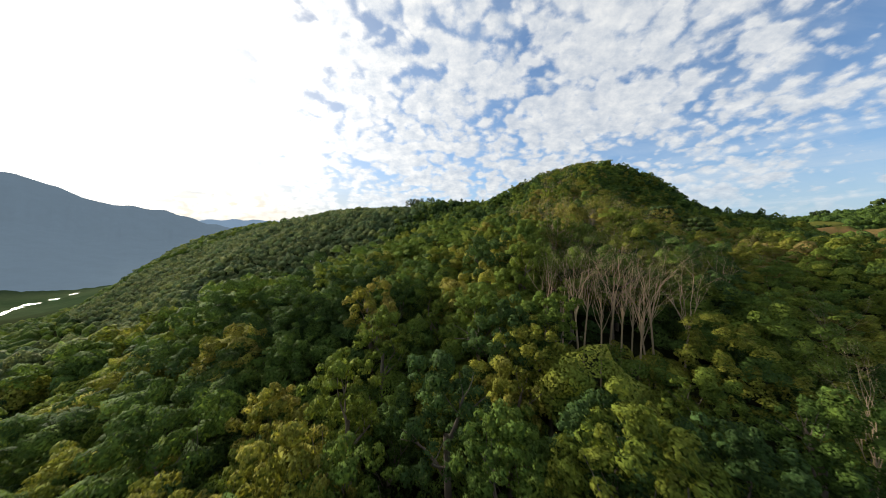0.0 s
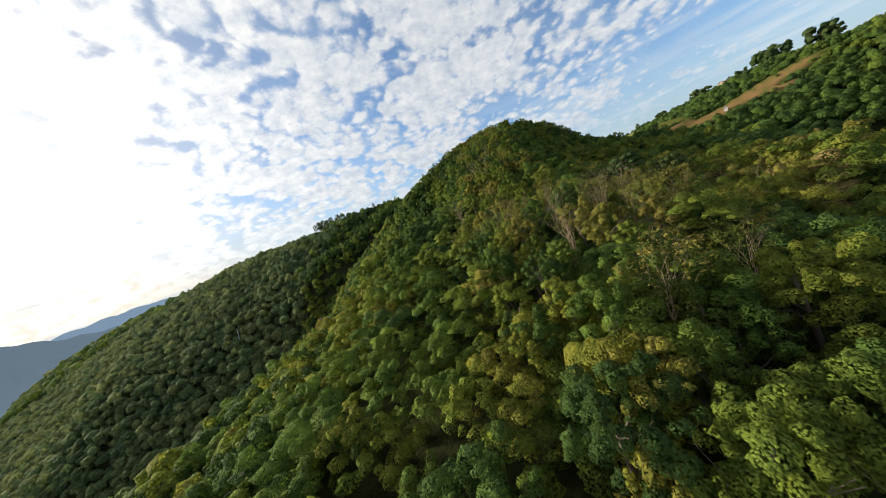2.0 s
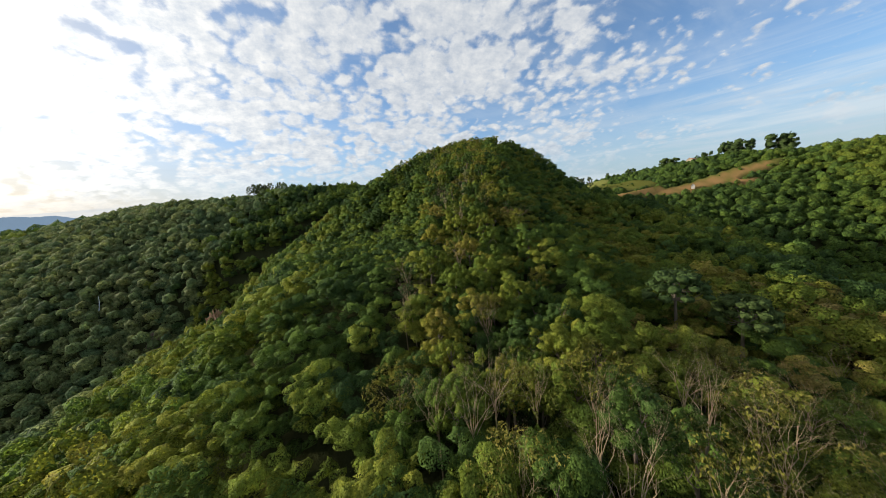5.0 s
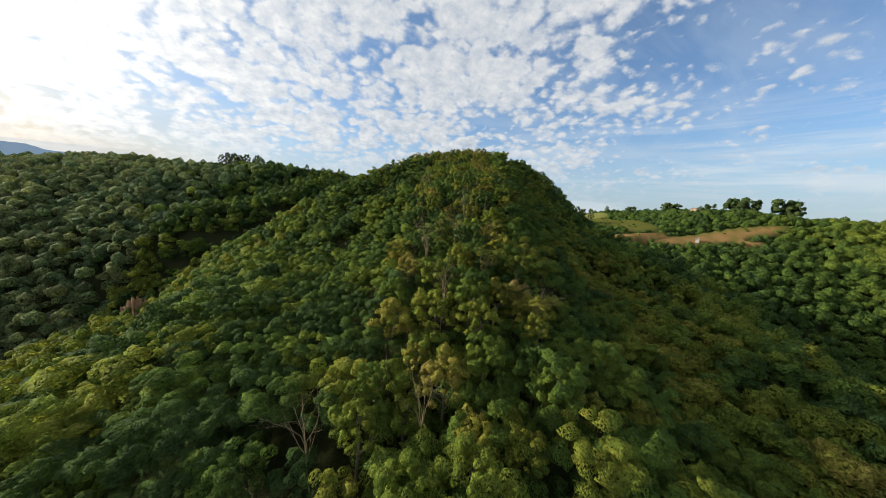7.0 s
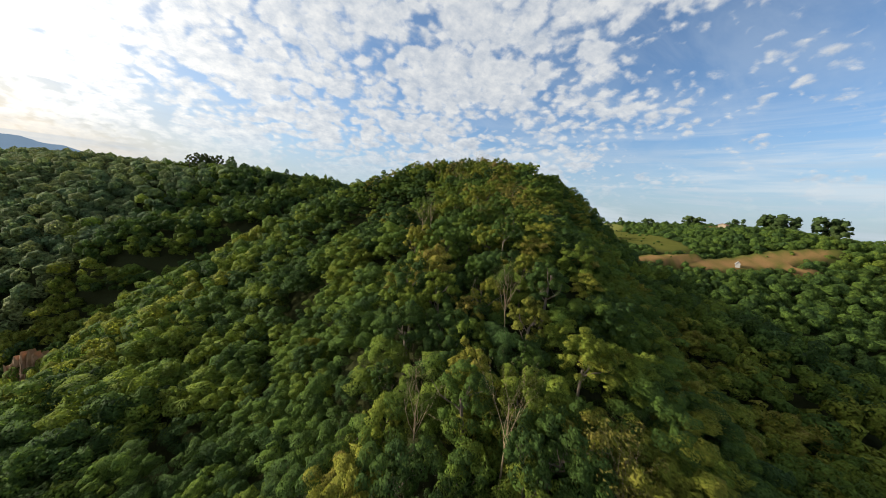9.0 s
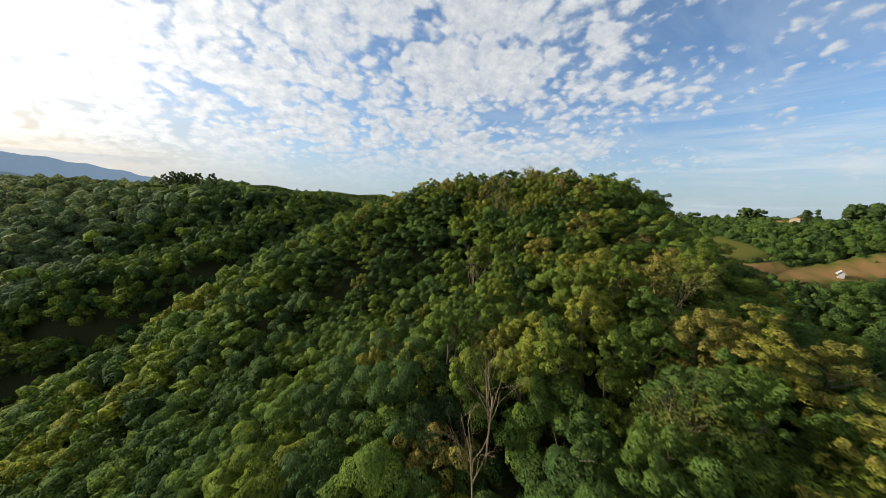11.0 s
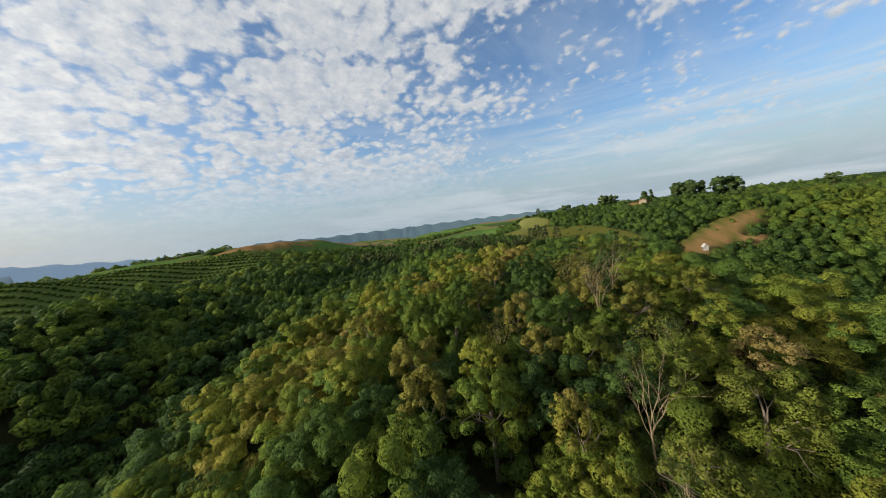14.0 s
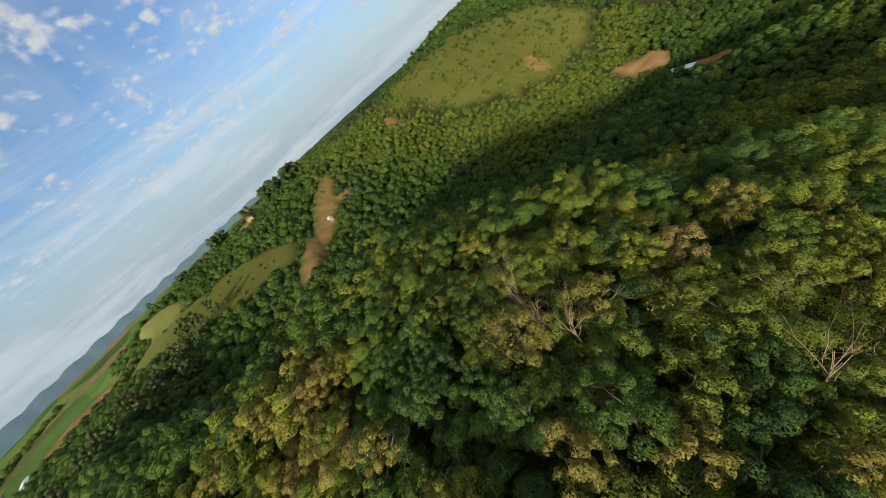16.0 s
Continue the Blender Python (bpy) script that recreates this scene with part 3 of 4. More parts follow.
# near trees: each a thing with a trunk and a crown
BASE = 9.0
kinds = []
for k in range(7):
    width, height = (5.6, 4.7, 6.4, 5.2, 6.0, 4.4, 7.0)[k], (5.6, 6.2, 5.4, 6.6, 5.0, 6.0, 5.8)[k]
    kinds.append((crown_mesh(40 + k, width, height, 38 + k, 700, 0.20, leaf_near), trunk_mesh(60 + k, BASE, bark)))
close_kinds = [(crown_mesh(50 + k, (5.4, 4.8, 6.0)[k], 5.8, 64, 2600, 0.15, leaf_near), kinds[k][1]) for k in range(3)]
special_kinds = {1: [], 2: []}
for k in range(2):
    for which, mat in ((1, leaf_olive), (2, leaf_tan)):
        special_kinds[which].append((crown_mesh(80 + k, 5.0, 5.4, 34, 800, 0.20, mat), trunk_mesh(90 + k, BASE, bark)))


def tree(x, y, z, pair, size, turn, label, group="trees of the spur"):
    root = new("tree", None)
    root.location, root.rotation_euler, root.scale = (x, y, z), (0, 0, turn), (size, size, size)
    for name, data, tall in (("crown", pair[0], 1.0), ("trunk", pair[1], 1.0 / size)):
        ob = new(name, data)
        ob.parent = root
        ob.location, ob.scale = (0, 0, BASE), (1, 1, tall)
    return tagged(root, label, "tree", group)


xs, ys, rng = scatter(-45, 150, -40, 275, 3.9, 7)
dist = segment_distance(xs, ys, *A0, *A1)
tops = canopy(xs, ys)
single = is_near(xs, ys)
clear = np.ones(len(xs), bool)
for dx, dy in DEAD:
    clear &= np.hypot(xs - dx, ys - dy) > 2.0
clear &= np.hypot((xs - 12.4) / 5.2, (ys - 19.6) / 3.4) > 1        # a small clearing before the stand of bare trees
for hx, hy in HALF_BARE:
    clear &= np.hypot(xs - hx, ys - hy) > 1.8
for sx, sy, _ in SPECIAL:
    clear &= np.hypot(xs - sx, ys - sy) > 2.7
names = ["broad-leaved forest tree with a dark green clumped crown", "forest tree with a rounded mid-green crown on the slope", "tall forest tree with a lumpy olive green crown"]
order = np.nonzero(single & clear)[0]
order = order[np.argsort(np.minimum(dist[order], np.hypot(xs[order] - 2, ys[order] - 14) * 0.6))]
CREST, JOINED = order[:285], order[285:]
for i in CREST:
    k = int(rng.integers(len(kinds)))
    s = float(rng.uniform(0.60, 1.08))
    z = tops[i] - 0.3 + float(np.clip(rng.normal() * 1.5, -2.6, 1.7)) - BASE * s
    pair = close_kinds[k % 3] if math.hypot(xs[i] - 2, ys[i] - 10) < 15 else kinds[k]
    tree(xs[i], ys[i], z, pair, s, float(rng.uniform(0, 6.28)), names[k % 3])
for sx, sy, which in SPECIAL:
    s = float(rng.uniform(0.85, 1.1))
    z = float(canopy(sx, sy)) + 0.8 - BASE * s
    tree(sx, sy, z, special_kinds[which][int(rng.integers(2))], s, float(rng.uniform(0, 6.28)),
         "forest tree with a dry yellow-olive crown" if which == 1 else "forest tree with a pale tan, half dry crown")


def sparse_crown(seed, mat):
    """A thin crown of loose sprays, foot of the tree at z = 0."""
    rng = np.random.default_rng(seed)
    c, r = crown_shape(rng, 5.4, 5.0, 15)
    v, f = leaves_on(c + np.array([0, 0, 11.2]), r, 900, 0.30, rng, True)
    return mesh_from("crown", v, f, [mat], smooth=True)


dead_kinds = [dead_meshes(120 + k, 13.2) for k in range(4)]
for k, (dx, dy) in enumerate(DEAD):
    root = new("bare_tree", None)
    s = float(rng.uniform(0.95, 1.18))
    root.location, root.rotation_euler, root.scale = (dx, dy, float(ground_height(dx, dy)) - 0.3), (0, 0, float(rng.uniform(0, 6.28))), (s, s, s)
    for name, data in zip(("trunk", "bare_crown"), dead_kinds[k % 4]):
        new(name, data).parent = root
    tagged(root, "leafless grey-brown tree with many thin upright branches", "bare tree", "bare trees of the spur")


sparse_kinds = [sparse_crown(140 + k, (leaf_olive, leaf_tan)[k % 2]) for k in range(4)]
for k, (dx, dy) in enumerate(HALF_BARE):
    root = new("half_bare_tree", None)
    s = float(rng.uniform(0.85, 1.1))
    root.location, root.rotation_euler, root.scale = (dx, dy, float(ground_height(dx, dy)) - 0.3), (0, 0, float(rng.uniform(0, 6.28))), (s, s, s)
    for name, data in zip(("trunk", "bough", "crown"), (*dead_kinds[k % 4], sparse_kinds[k % 4])):
        new(name, data).parent = root
    tagged(root, "half-bare tree with pale branches and thin dry leaves", "tree", "half-bare trees of the spur")


# the rest of the woods, joined
def pile(name, templates, xs, ys, zs, size, turn, tint, label, mats, smooth=False):
    rngp = np.random.default_rng(5)
    kind = rngp.integers(len(templates), size=len(xs))
    V, F, T, N, base = [], [], [], [], 0
    for k, (tv, tf, tn) in enumerate(templates):
        sel = np.nonzero(kind == k)[0]
        if not len(sel):
            continue
        c, s = np.cos(turn[sel])[:, None], np.sin(turn[sel])[:, None]
        sc = size[sel][:, None]
        v = np.stack([(tv[None, :, 0] * c - tv[None, :, 1] * s) * sc + xs[sel][:, None], (tv[None, :, 0] * s + tv[None, :, 1] * c) * sc + ys[sel][:, None],
                      tv[None, :, 2] * sc + zs[sel][:, None]], -1)
        V.append(v.reshape(-1, 3))
        N.append(np.stack([tn[None, :, 0] * c - tn[None, :, 1] * s, tn[None, :, 0] * s + tn[None, :, 1] * c, np.broadcast_to(tn[None, :, 2], v.shape[:2])], -1).reshape(-1, 3))
        F.append((tf[None] + (np.arange(len(sel)) * len(tv))[:, None, None]).reshape(-1, 3) + base)
        T.append(np.repeat(tint[sel], len(tv)))
        base += len(sel) * len(tv)
    me = mesh_from(name, np.concatenate(V), np.concatenate(F), mats, tint=np.concatenate(T), smooth=smooth, outward=np.concatenate(N))
    return tagged(new(name, me), label, "forest", kind="stuff")


def crown_template(seed, width, height, clumps, count, leaf, fat=1.0, sub=2, cut=-0.3, rough=1.0):
    rngt = np.random.default_rng(seed)
    c, r = crown_shape(rngt, width, height, clumps, fat)
    return leafy(rngt, c, r, count, leaf, sub, cut, rough)


mid_kinds = [crown_template(200 + k, 7.0, 6.0, 11, 20, 0.40, 1.1, 2, 0.25) for k in range(8)]
slope_kinds = [crown_template(215 + k, 7.6, 5.8, 6, 8, 0.6, 1.1, 1, 0.0, 0.6) for k in range(7)]
far_kinds = [crown_template(230 + k, 8.0, 5.0, 2, 2, 0.9, 1.05, 1, 0.0, 0.45) for k in range(7)]


distant_kinds = [crown_template(260 + k, 13.0, 7.0, 1, 0, 1.0, 1.0, 1, -0.3, 0.5) for k in range(6)]


def tint_of(x, y, rng):
    return np.clip(0.40 + 0.20 * ripple(x, y, 26.0, 21) + 0.10 * ripple(x, y, 90.0, 22) + rng.normal(size=len(x)) * 0.23, 0, 1)


FLANK = 36.0
crest_kinds = [crown_template(40 + k, (5.6, 4.7, 6.4, 5.2, 6.0)[k], 5.8, 34, 350, 0.22, 1.0, 2, 0.05) for k in range(5)]
n = len(JOINED)
size = rng.uniform(0.65, 1.08, n)
pile("forest_crest_edge", crest_kinds, xs[JOINED], ys[JOINED], tops[JOINED] - 0.3 + np.clip(rng.normal(size=n) * 1.5, -2.6, 1.7), size, rng.uniform(0, 6.28, n), tint_of(xs[JOINED], ys[JOINED], rng),
     "dense subtropical forest crowns along both edges of the crest", [leaf_mid], True)
flank_kinds = [crown_template(190 + k, 6.6, 6.0, 22, 70, 0.28, 1.0, 2, 0.2) for k in range(7)]
xs2, ys2, rng2 = scatter(-95, 190, -60, 320, 4.4, 8)
d2 = segment_distance(xs2, ys2, *A0, *A1)
grown = ~is_near(xs2, ys2) & (d2 < MIDDLE) & wooded(xs2, ys2)
# both minus patches put shade into the leaf tint: west flank, ravine hillside
tint2 = np.minimum(tint_of(xs2, ys2, rng2), 0.72) - 0.25 * patch(xs2, ys2, 22, 200, 40, 75, 0, 0.6) + 0.25 * patch(xs2, ys2, 92, 250, 30, 20, 0, 0.5) - 0.35 * patch(xs2, ys2, 20, 320, 90, 60, 0, 0.4) + 0.25 * patch(xs2, ys2, 50, 56, 32, 18, 20, 0.5)
flank = (d2 < FLANK) & (ys2 > 0)
for name, kinds2, sel, leaf, label in (("forest_near_canopy", flank_kinds, grown & flank, leaf_mid, "dense subtropical forest canopy beside the crest of the spur"),
                                 ("forest_flanks", mid_kinds, grown & ~flank, leaf_flank, "dense subtropical forest canopy on the flanks of the spur")):
    n = int(sel.sum())
    pile(name, kinds2, xs2[sel], ys2[sel], canopy(xs2[sel], ys2[sel]) - 0.5 + np.clip(rng2.normal(size=n) * 1.5, -3, 1.8), rng2.uniform(0.7, 1.3, n), rng2.uniform(0, 6.28, n), tint2[sel], label, [leaf], True)
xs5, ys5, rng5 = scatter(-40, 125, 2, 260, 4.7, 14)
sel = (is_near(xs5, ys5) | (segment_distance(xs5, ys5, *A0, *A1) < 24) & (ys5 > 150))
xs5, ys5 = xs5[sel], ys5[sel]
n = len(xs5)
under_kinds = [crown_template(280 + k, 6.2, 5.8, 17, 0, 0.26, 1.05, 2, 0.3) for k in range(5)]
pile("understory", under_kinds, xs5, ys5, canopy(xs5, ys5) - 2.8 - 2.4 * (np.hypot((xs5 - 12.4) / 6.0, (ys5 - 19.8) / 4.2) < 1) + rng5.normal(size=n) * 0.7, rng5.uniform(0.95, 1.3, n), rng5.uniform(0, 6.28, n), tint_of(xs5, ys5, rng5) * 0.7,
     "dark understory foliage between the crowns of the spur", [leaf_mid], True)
SLOPE = 165.0


def shown(x, y):
    """The sides of the two valleys; the country behind the rims and the start lies out of sight."""
    west = (x < 150) & (y > 10) & (x > -210 - 1.6 * np.maximum(y - 230, 0)) & (y < 560)
    return west | (x >= 150) & (y > -250) & (x < 600) | (x > 60) & (y > -200) & (y < 60)


xs3, ys3, rng3 = scatter(-640, 640, -260, 560, 5.6, 9)
d3 = segment_distance(xs3, ys3, *A0, *A1)
open3 = np.maximum.reduce(cover_of(xs3, ys3, 0.25))
open3 = np.where(patch(xs3, ys3, 500, -80, 84, 190, -10, 0.3) > 0.2, open3 * 0.80, open3)      # scattered trees in the pasture
grown = (open3 < rng3.uniform(0.1, 1.0, len(xs3))) & shown(xs3, ys3) & (d3 >= MIDDLE)
# tint falls towards the east; the last patch puts hillside shade into leaf colour
tint3 = np.minimum(tint_of(xs3, ys3, rng3), 0.62) * np.clip(1.0 - (xs3 - 120) / 160, 0.45, 1.0) + 0.30 * patch(xs3, ys3, 440, -40, 70, 190, -10, 0.6) - 0.2 * patch(xs3, ys3, 60, 350, 110, 70, 0, 0.4)
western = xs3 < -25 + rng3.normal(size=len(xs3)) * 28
for name, kinds3, sel, leaf, label in (("forest_slopes", slope_kinds, grown & (d3 < SLOPE), leaf_slope, "forest on the valley sides, dark green with olive patches"),
                                       ("forest_far_slopes", far_kinds, grown & (d3 >= SLOPE) & ~western, leaf_ridge, "dark green forest on the eastern valley side and its rim"),
                                       ("forest_west_slopes", far_kinds, grown & (d3 >= SLOPE) & western, leaf_hazed_woods, "mixed forest on the western valley side, its grey-green paled for haze")):
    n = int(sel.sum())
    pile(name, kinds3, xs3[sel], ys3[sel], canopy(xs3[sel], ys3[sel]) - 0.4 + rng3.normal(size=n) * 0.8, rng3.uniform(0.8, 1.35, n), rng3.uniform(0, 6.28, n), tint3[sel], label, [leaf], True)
xs4, ys4, rng4 = scatter(-1000, 1150, -500, 1300, 10.5, 10)
d4 = segment_distance(xs4, ys4, *A0, *A1)
ease = ripple(xs4, ys4, 260.0, 31) + np.where((ys4 > 560) & (xs4 > -200), -0.1, 0.9)
sel = (d4 >= MIDDLE) & ~shown(xs4, ys4) & wooded(xs4, ys4) & ((ease > 0) | (d4 < 400)) & (d4 < 1000)
xs4, ys4 = xs4[sel], ys4[sel]
n = len(xs4)
pile("distant_woods", distant_kinds, xs4, ys4, canopy(xs4, ys4) + rng4.normal(size=n) * 1.3, rng4.uniform(0.7, 1.25, n), rng4.uniform(0, 6.28, n), tint_of(xs4, ys4, rng4) * 0.6,
     "distant woods on the hills and along the fields", [leaf_ridge], True)

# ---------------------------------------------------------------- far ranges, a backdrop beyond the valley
def haze_glow_material(name, body, air):
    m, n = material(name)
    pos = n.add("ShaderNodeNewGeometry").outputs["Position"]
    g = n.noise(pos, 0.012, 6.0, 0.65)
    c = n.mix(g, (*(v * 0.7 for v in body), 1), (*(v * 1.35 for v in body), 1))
    # haze put into the hills as bluish base colour plus an even emission
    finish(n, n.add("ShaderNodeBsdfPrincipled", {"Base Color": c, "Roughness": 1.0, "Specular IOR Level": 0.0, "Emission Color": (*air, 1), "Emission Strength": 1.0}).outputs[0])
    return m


def far_range(name, mat, label, dist, profile, foot, seed, steep=1.0, reach=900.0):
    """A long hill: azimuths in degrees and the height of its crest in degrees over the eye at the start."""
    rng = np.random.default_rng(seed)
    az = np.arange(profile[0][0], profile[-1][0] + 0.01, 0.35)
    crest = np.interp(az, [p[0] for p in profile], [p[1] for p in profile]) + 0.10 * np.sin(az * 2.1 + seed) + rng.normal(size=len(az)) * 0.022
    rows = []
    for k, (u, out) in enumerate(((0.0, -reach * steep), (0.25, -0.58 * reach * steep), (0.5, -330.0 * steep), (0.78, -160.0 * steep), (0.9, -60.0 * steep), (1.0, 0.0), (0.6, 500.0))):
        wob = rng.normal(size=len(az)) * (0.0 if k in (5,) else 12.0 * steep)
        d = dist + out + wob
        z = foot + u * (dist * np.tan(np.radians(crest)) - foot)
        rows.append(np.stack([np.sin(np.radians(az)) * d, np.cos(np.radians(az)) * d, z], 1))
    n = len(az)
    v = np.concatenate(rows)
    q = (np.arange(len(rows) - 1)[:, None] * n + np.arange(n - 1)[None]).ravel()
    me = mesh_from(name, v, np.stack([q, q + 1, q + 1 + n, q + n], 1), [mat], smooth=True)
    return tagged(new(name, me), label, "mountain range", kind="structure")


blue_haze_hill = haze_glow_material("blue_haze_hill", (0.050, 0.070, 0.085), (0.080, 0.108, 0.134))
pale_haze_hill = haze_glow_material("pale_haze_hill", (0.060, 0.085, 0.110), (0.13, 0.185, 0.25))
slate_haze_hill = haze_glow_material("slate_haze_hill", (0.050, 0.075, 0.070), (0.060, 0.090, 0.120))
far_range("backdrop_west", blue_haze_hill, "wooded mountain range across the river valley, tinted blue for haze", 3300,
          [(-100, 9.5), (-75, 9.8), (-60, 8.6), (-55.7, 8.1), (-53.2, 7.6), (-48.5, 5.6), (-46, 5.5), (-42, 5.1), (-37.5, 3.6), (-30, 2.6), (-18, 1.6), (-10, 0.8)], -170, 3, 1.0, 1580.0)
far_range("backdrop_northwest", pale_haze_hill, "hills at the horizon, tinted pale blue for haze", 4300, [(-48, 3.0), (-38, 4.2), (-34, 4.5), (-30, 4.6), (-24, 3.8), (-15, 2.0), (-4, 0.6), (6, -0.6)], -300, 5)
far_range("backdrop_north", slate_haze_hill, "wooded hills behind the fields, tinted slate blue for haze", 3700, [(-8, -1.2), (4, -0.3), (14, 0.15), (22, -0.5), (34, -0.8), (46, -1.0), (60, -1.2), (85, -1.3)], -330, 7, 0.35)


# ---------------------------------------------------------------- single trees and groves of the far rims
def sized_tree(name, label, category, group, x, y, pair, size, turn, foot=None):
    root = new(name, None)
    z = float(ground_height(x, y)) if foot is None else foot
    root.location, root.rotation_euler, root.scale = (x, y, z - 0.2), (0, 0, turn), size
    for part_name, data, up in (("crown", pair[0], pair[2]), ("trunk", pair[1], pair[2])):
        ob = new(part_name, data)
        ob.parent, ob.location = root, (0, 0, up)
    return tagged(root, label, category, group)


def dark_leaf():
    return leaf_material("leaf_grove", [(0.0, (0.045, 0.075, 0.024)), (1.0, (0.078, 0.108, 0.032))], "object")


leaf_grove = dark_leaf()
leaf_gum = leaf_material("leaf_gum", [(0.0, (0.070, 0.098, 0.036)), (1.0, (0.110, 0.122, 0.044))], "object")


def tall_crown(seed, tall, width):
    """A slender, ragged crown of small clumps up a tall stem; its top is at z = 0."""
    rng = np.random.default_rng(seed)
    n = 16
    u = np.linspace(0.04, 1, n)
    a = np.arange(n) * 2.4
    r = width * (0.20 + 0.30 * np.sin(u * 2.6)) * rng.uniform(0.7, 1.1, n)
    c = np.stack([np.cos(a) * r, np.sin(a) * r, -tall * 0.62 * u], 1)
    rad = width * rng.uniform(0.16, 0.26, n)
    bv, bf = BALLS[1]
    pieces = [(lumpy(bv, rng, 0.2) * q * np.array([0.8, 0.8, 1.1]) + p, bf) for p, q in zip(c, rad)]
    pieces.append(leaves_on(c, rad, 320, 0.85, rng, True))
    v, f = joined(pieces)
    return mesh_from("crown", v, f, [leaf_gum], smooth=True)


def stem_mesh(tall, radius):
    v, f = tube([(0, 0, -tall - 1.5), (0.1, 0.05, -tall * 0.5), (0, 0, -1.0)], [radius, radius * 0.7, radius * 0.2], 7)
    return mesh_from("trunk", v, f, [bark], smooth=True)


grove_pairs = [(crown_mesh(300 + k, 11.5, 13.0, 22, 500, 0.6, leaf_grove), trunk_mesh(310 + k, 13.0, bark), 13.0) for k in range(3)]
gum_pairs = [(tall_crown(320 + k, 20.0, 6.0), stem_mesh(20.0, 0.28), 20.0) for k in range(4)]
rng = np.random.default_rng(77)
GROVE = [(490, 248), (496, 255), (500, 263), (492, 263), (503, 251), (522, 220), (528, 226), (519, 229), (518, 338), (524, 344), (515, 347), (575, 82), (583, 92), (640, -55), (632, -64), (650, -72),
         (470, 372), (528, 300), (508, 398), (555, 150)]
for gx0, gy0 in GROVE:
    q = float(rng.uniform(1.3, 1.7)) * (1.25 if gy0 in (248, 255, 263, 251, 220, 226, 229) else 1.0)
    sized_tree("grove_tree", "broad dark green tree of a grove on the ridge", "tree", "groves of the ridge", gx0, gy0, grove_pairs[int(rng.integers(3))], (q, q, q), float(rng.uniform(0, 6.28)))
sized_tree("lone_tree", "single upright dark tree on the open ridge", "tree", "", 513, 445, gum_pairs[0], (1.0, 1.0, 1.0), 0.4)
# a gum grove on the western hill
for k in range(18):
    a = k / 17.0
    x0, y0 = -46 + 36 * a + rng.normal() * 2.0, 409 + rng.normal() * 5
    q = float(rng.uniform(0.52, 0.70))
    sized_tree("gum_tree", "tall slender gum tree in a grove above the slope", "tree", "gum grove", x0, y0, gum_pairs[k % 4], (q * 1.2, q * 1.2, q), float(rng.uniform(0, 6.28)))
# a belt of tall trees along the foot of the meadow
for k in range(64):
    a = (k + 0.5) / 64.0
    x0, y0 = 165 + 185 * a + rng.normal() * 5, 398 - 50 * a + rng.normal() * 8
    q = float(rng.uniform(0.66, 0.92))
    sized_tree("belt_tree", "tall olive-green tree in a shelter belt", "tree", "shelter belt", x0, y0, gum_pairs[k % 4], (q * 1.25, q * 1.25, q), float(rng.uniform(0, 6.28)))
# tree rows behind the vineyard
for k in range(26):
    a = (k + 0.5) / 26.0
    x0, y0 = -120 + 250 * a + rng.normal() * 4, 600 + 20 * a + 10 * math.sin(k) + rng.normal() * 4
    q = float(rng.uniform(0.6, 0.9))
    if 7 < k < 11:
        continue
    sized_tree("row_tree", "rounded dark tree in a row behind the vineyard", "tree", "tree row", x0, y0, grove_pairs[k % 3], (q, q, q * 0.85), float(rng.uniform(0, 6.28)))


# ---------------------------------------------------------------- araucarias on the eastern flank
def araucaria_meshes(seed):
    rng = np.random.default_rng(seed)
    stem = tube([(0, 0, -1.0), (0.15, 0, 6.0), (0.1, 0.1, 13.0)], [0.30, 0.24, 0.12], 8)
    wood, tufts, rad = [], [], []
    for tier in range(3):
        for k in range(9):
            a = k * 0.698 + tier * 0.3 + rng.normal() * 0.08
            reach = (3.4, 2.9, 1.9)[tier] * rng.uniform(0.85, 1.1)
            z0 = 10.4 + tier * 1.2
            p = [np.array([0.1, 0.1, z0]), np.array([math.cos(a) * reach * 0.6, math.sin(a) * reach * 0.6, z0 + 0.1]), np.array([math.cos(a) * reach, math.sin(a) * reach, z0 + 0.9])]
            wood.append(tube(p, [0.08, 0.06, 0.03], 4))
            tufts.append(p[2])
            rad.append(rng.uniform(0.75, 1.05))
    bv, bf = BALLS[1]
    pieces = [(lumpy(bv, rng, 0.25) * r * np.array([1, 1, 0.6]) + c, bf) for c, r in zip(tufts, rad)]
    pieces.append(leaves_on(np.array(tufts), np.array(rad), 700, 0.42, rng, True))
    return (mesh_from("trunk", *stem, [bark], smooth=True), mesh_from("whorl", *joined(wood), [bark], smooth=True), mesh_from("tuft_crown", *joined(pieces), [leaf_grove], smooth=True))


monkey = araucaria_meshes(5)
for k, (x0, y0, q) in enumerate(((53.5, 72.8, 0.95), (58.0, 67.5, 0.9))):
    root = new("araucaria", None)
    root.location, root.rotation_euler, root.scale = (x0, y0, float(ground_height(x0, y0)) - 0.2), (0, 0, k * 1.3), (q, q, q)
    for name, data in zip(("trunk", "whorl", "crown"), monkey):
        new(name, data).parent = root
    tagged(root, "araucaria with a flat dark umbrella crown on the slope", "tree", "araucarias")


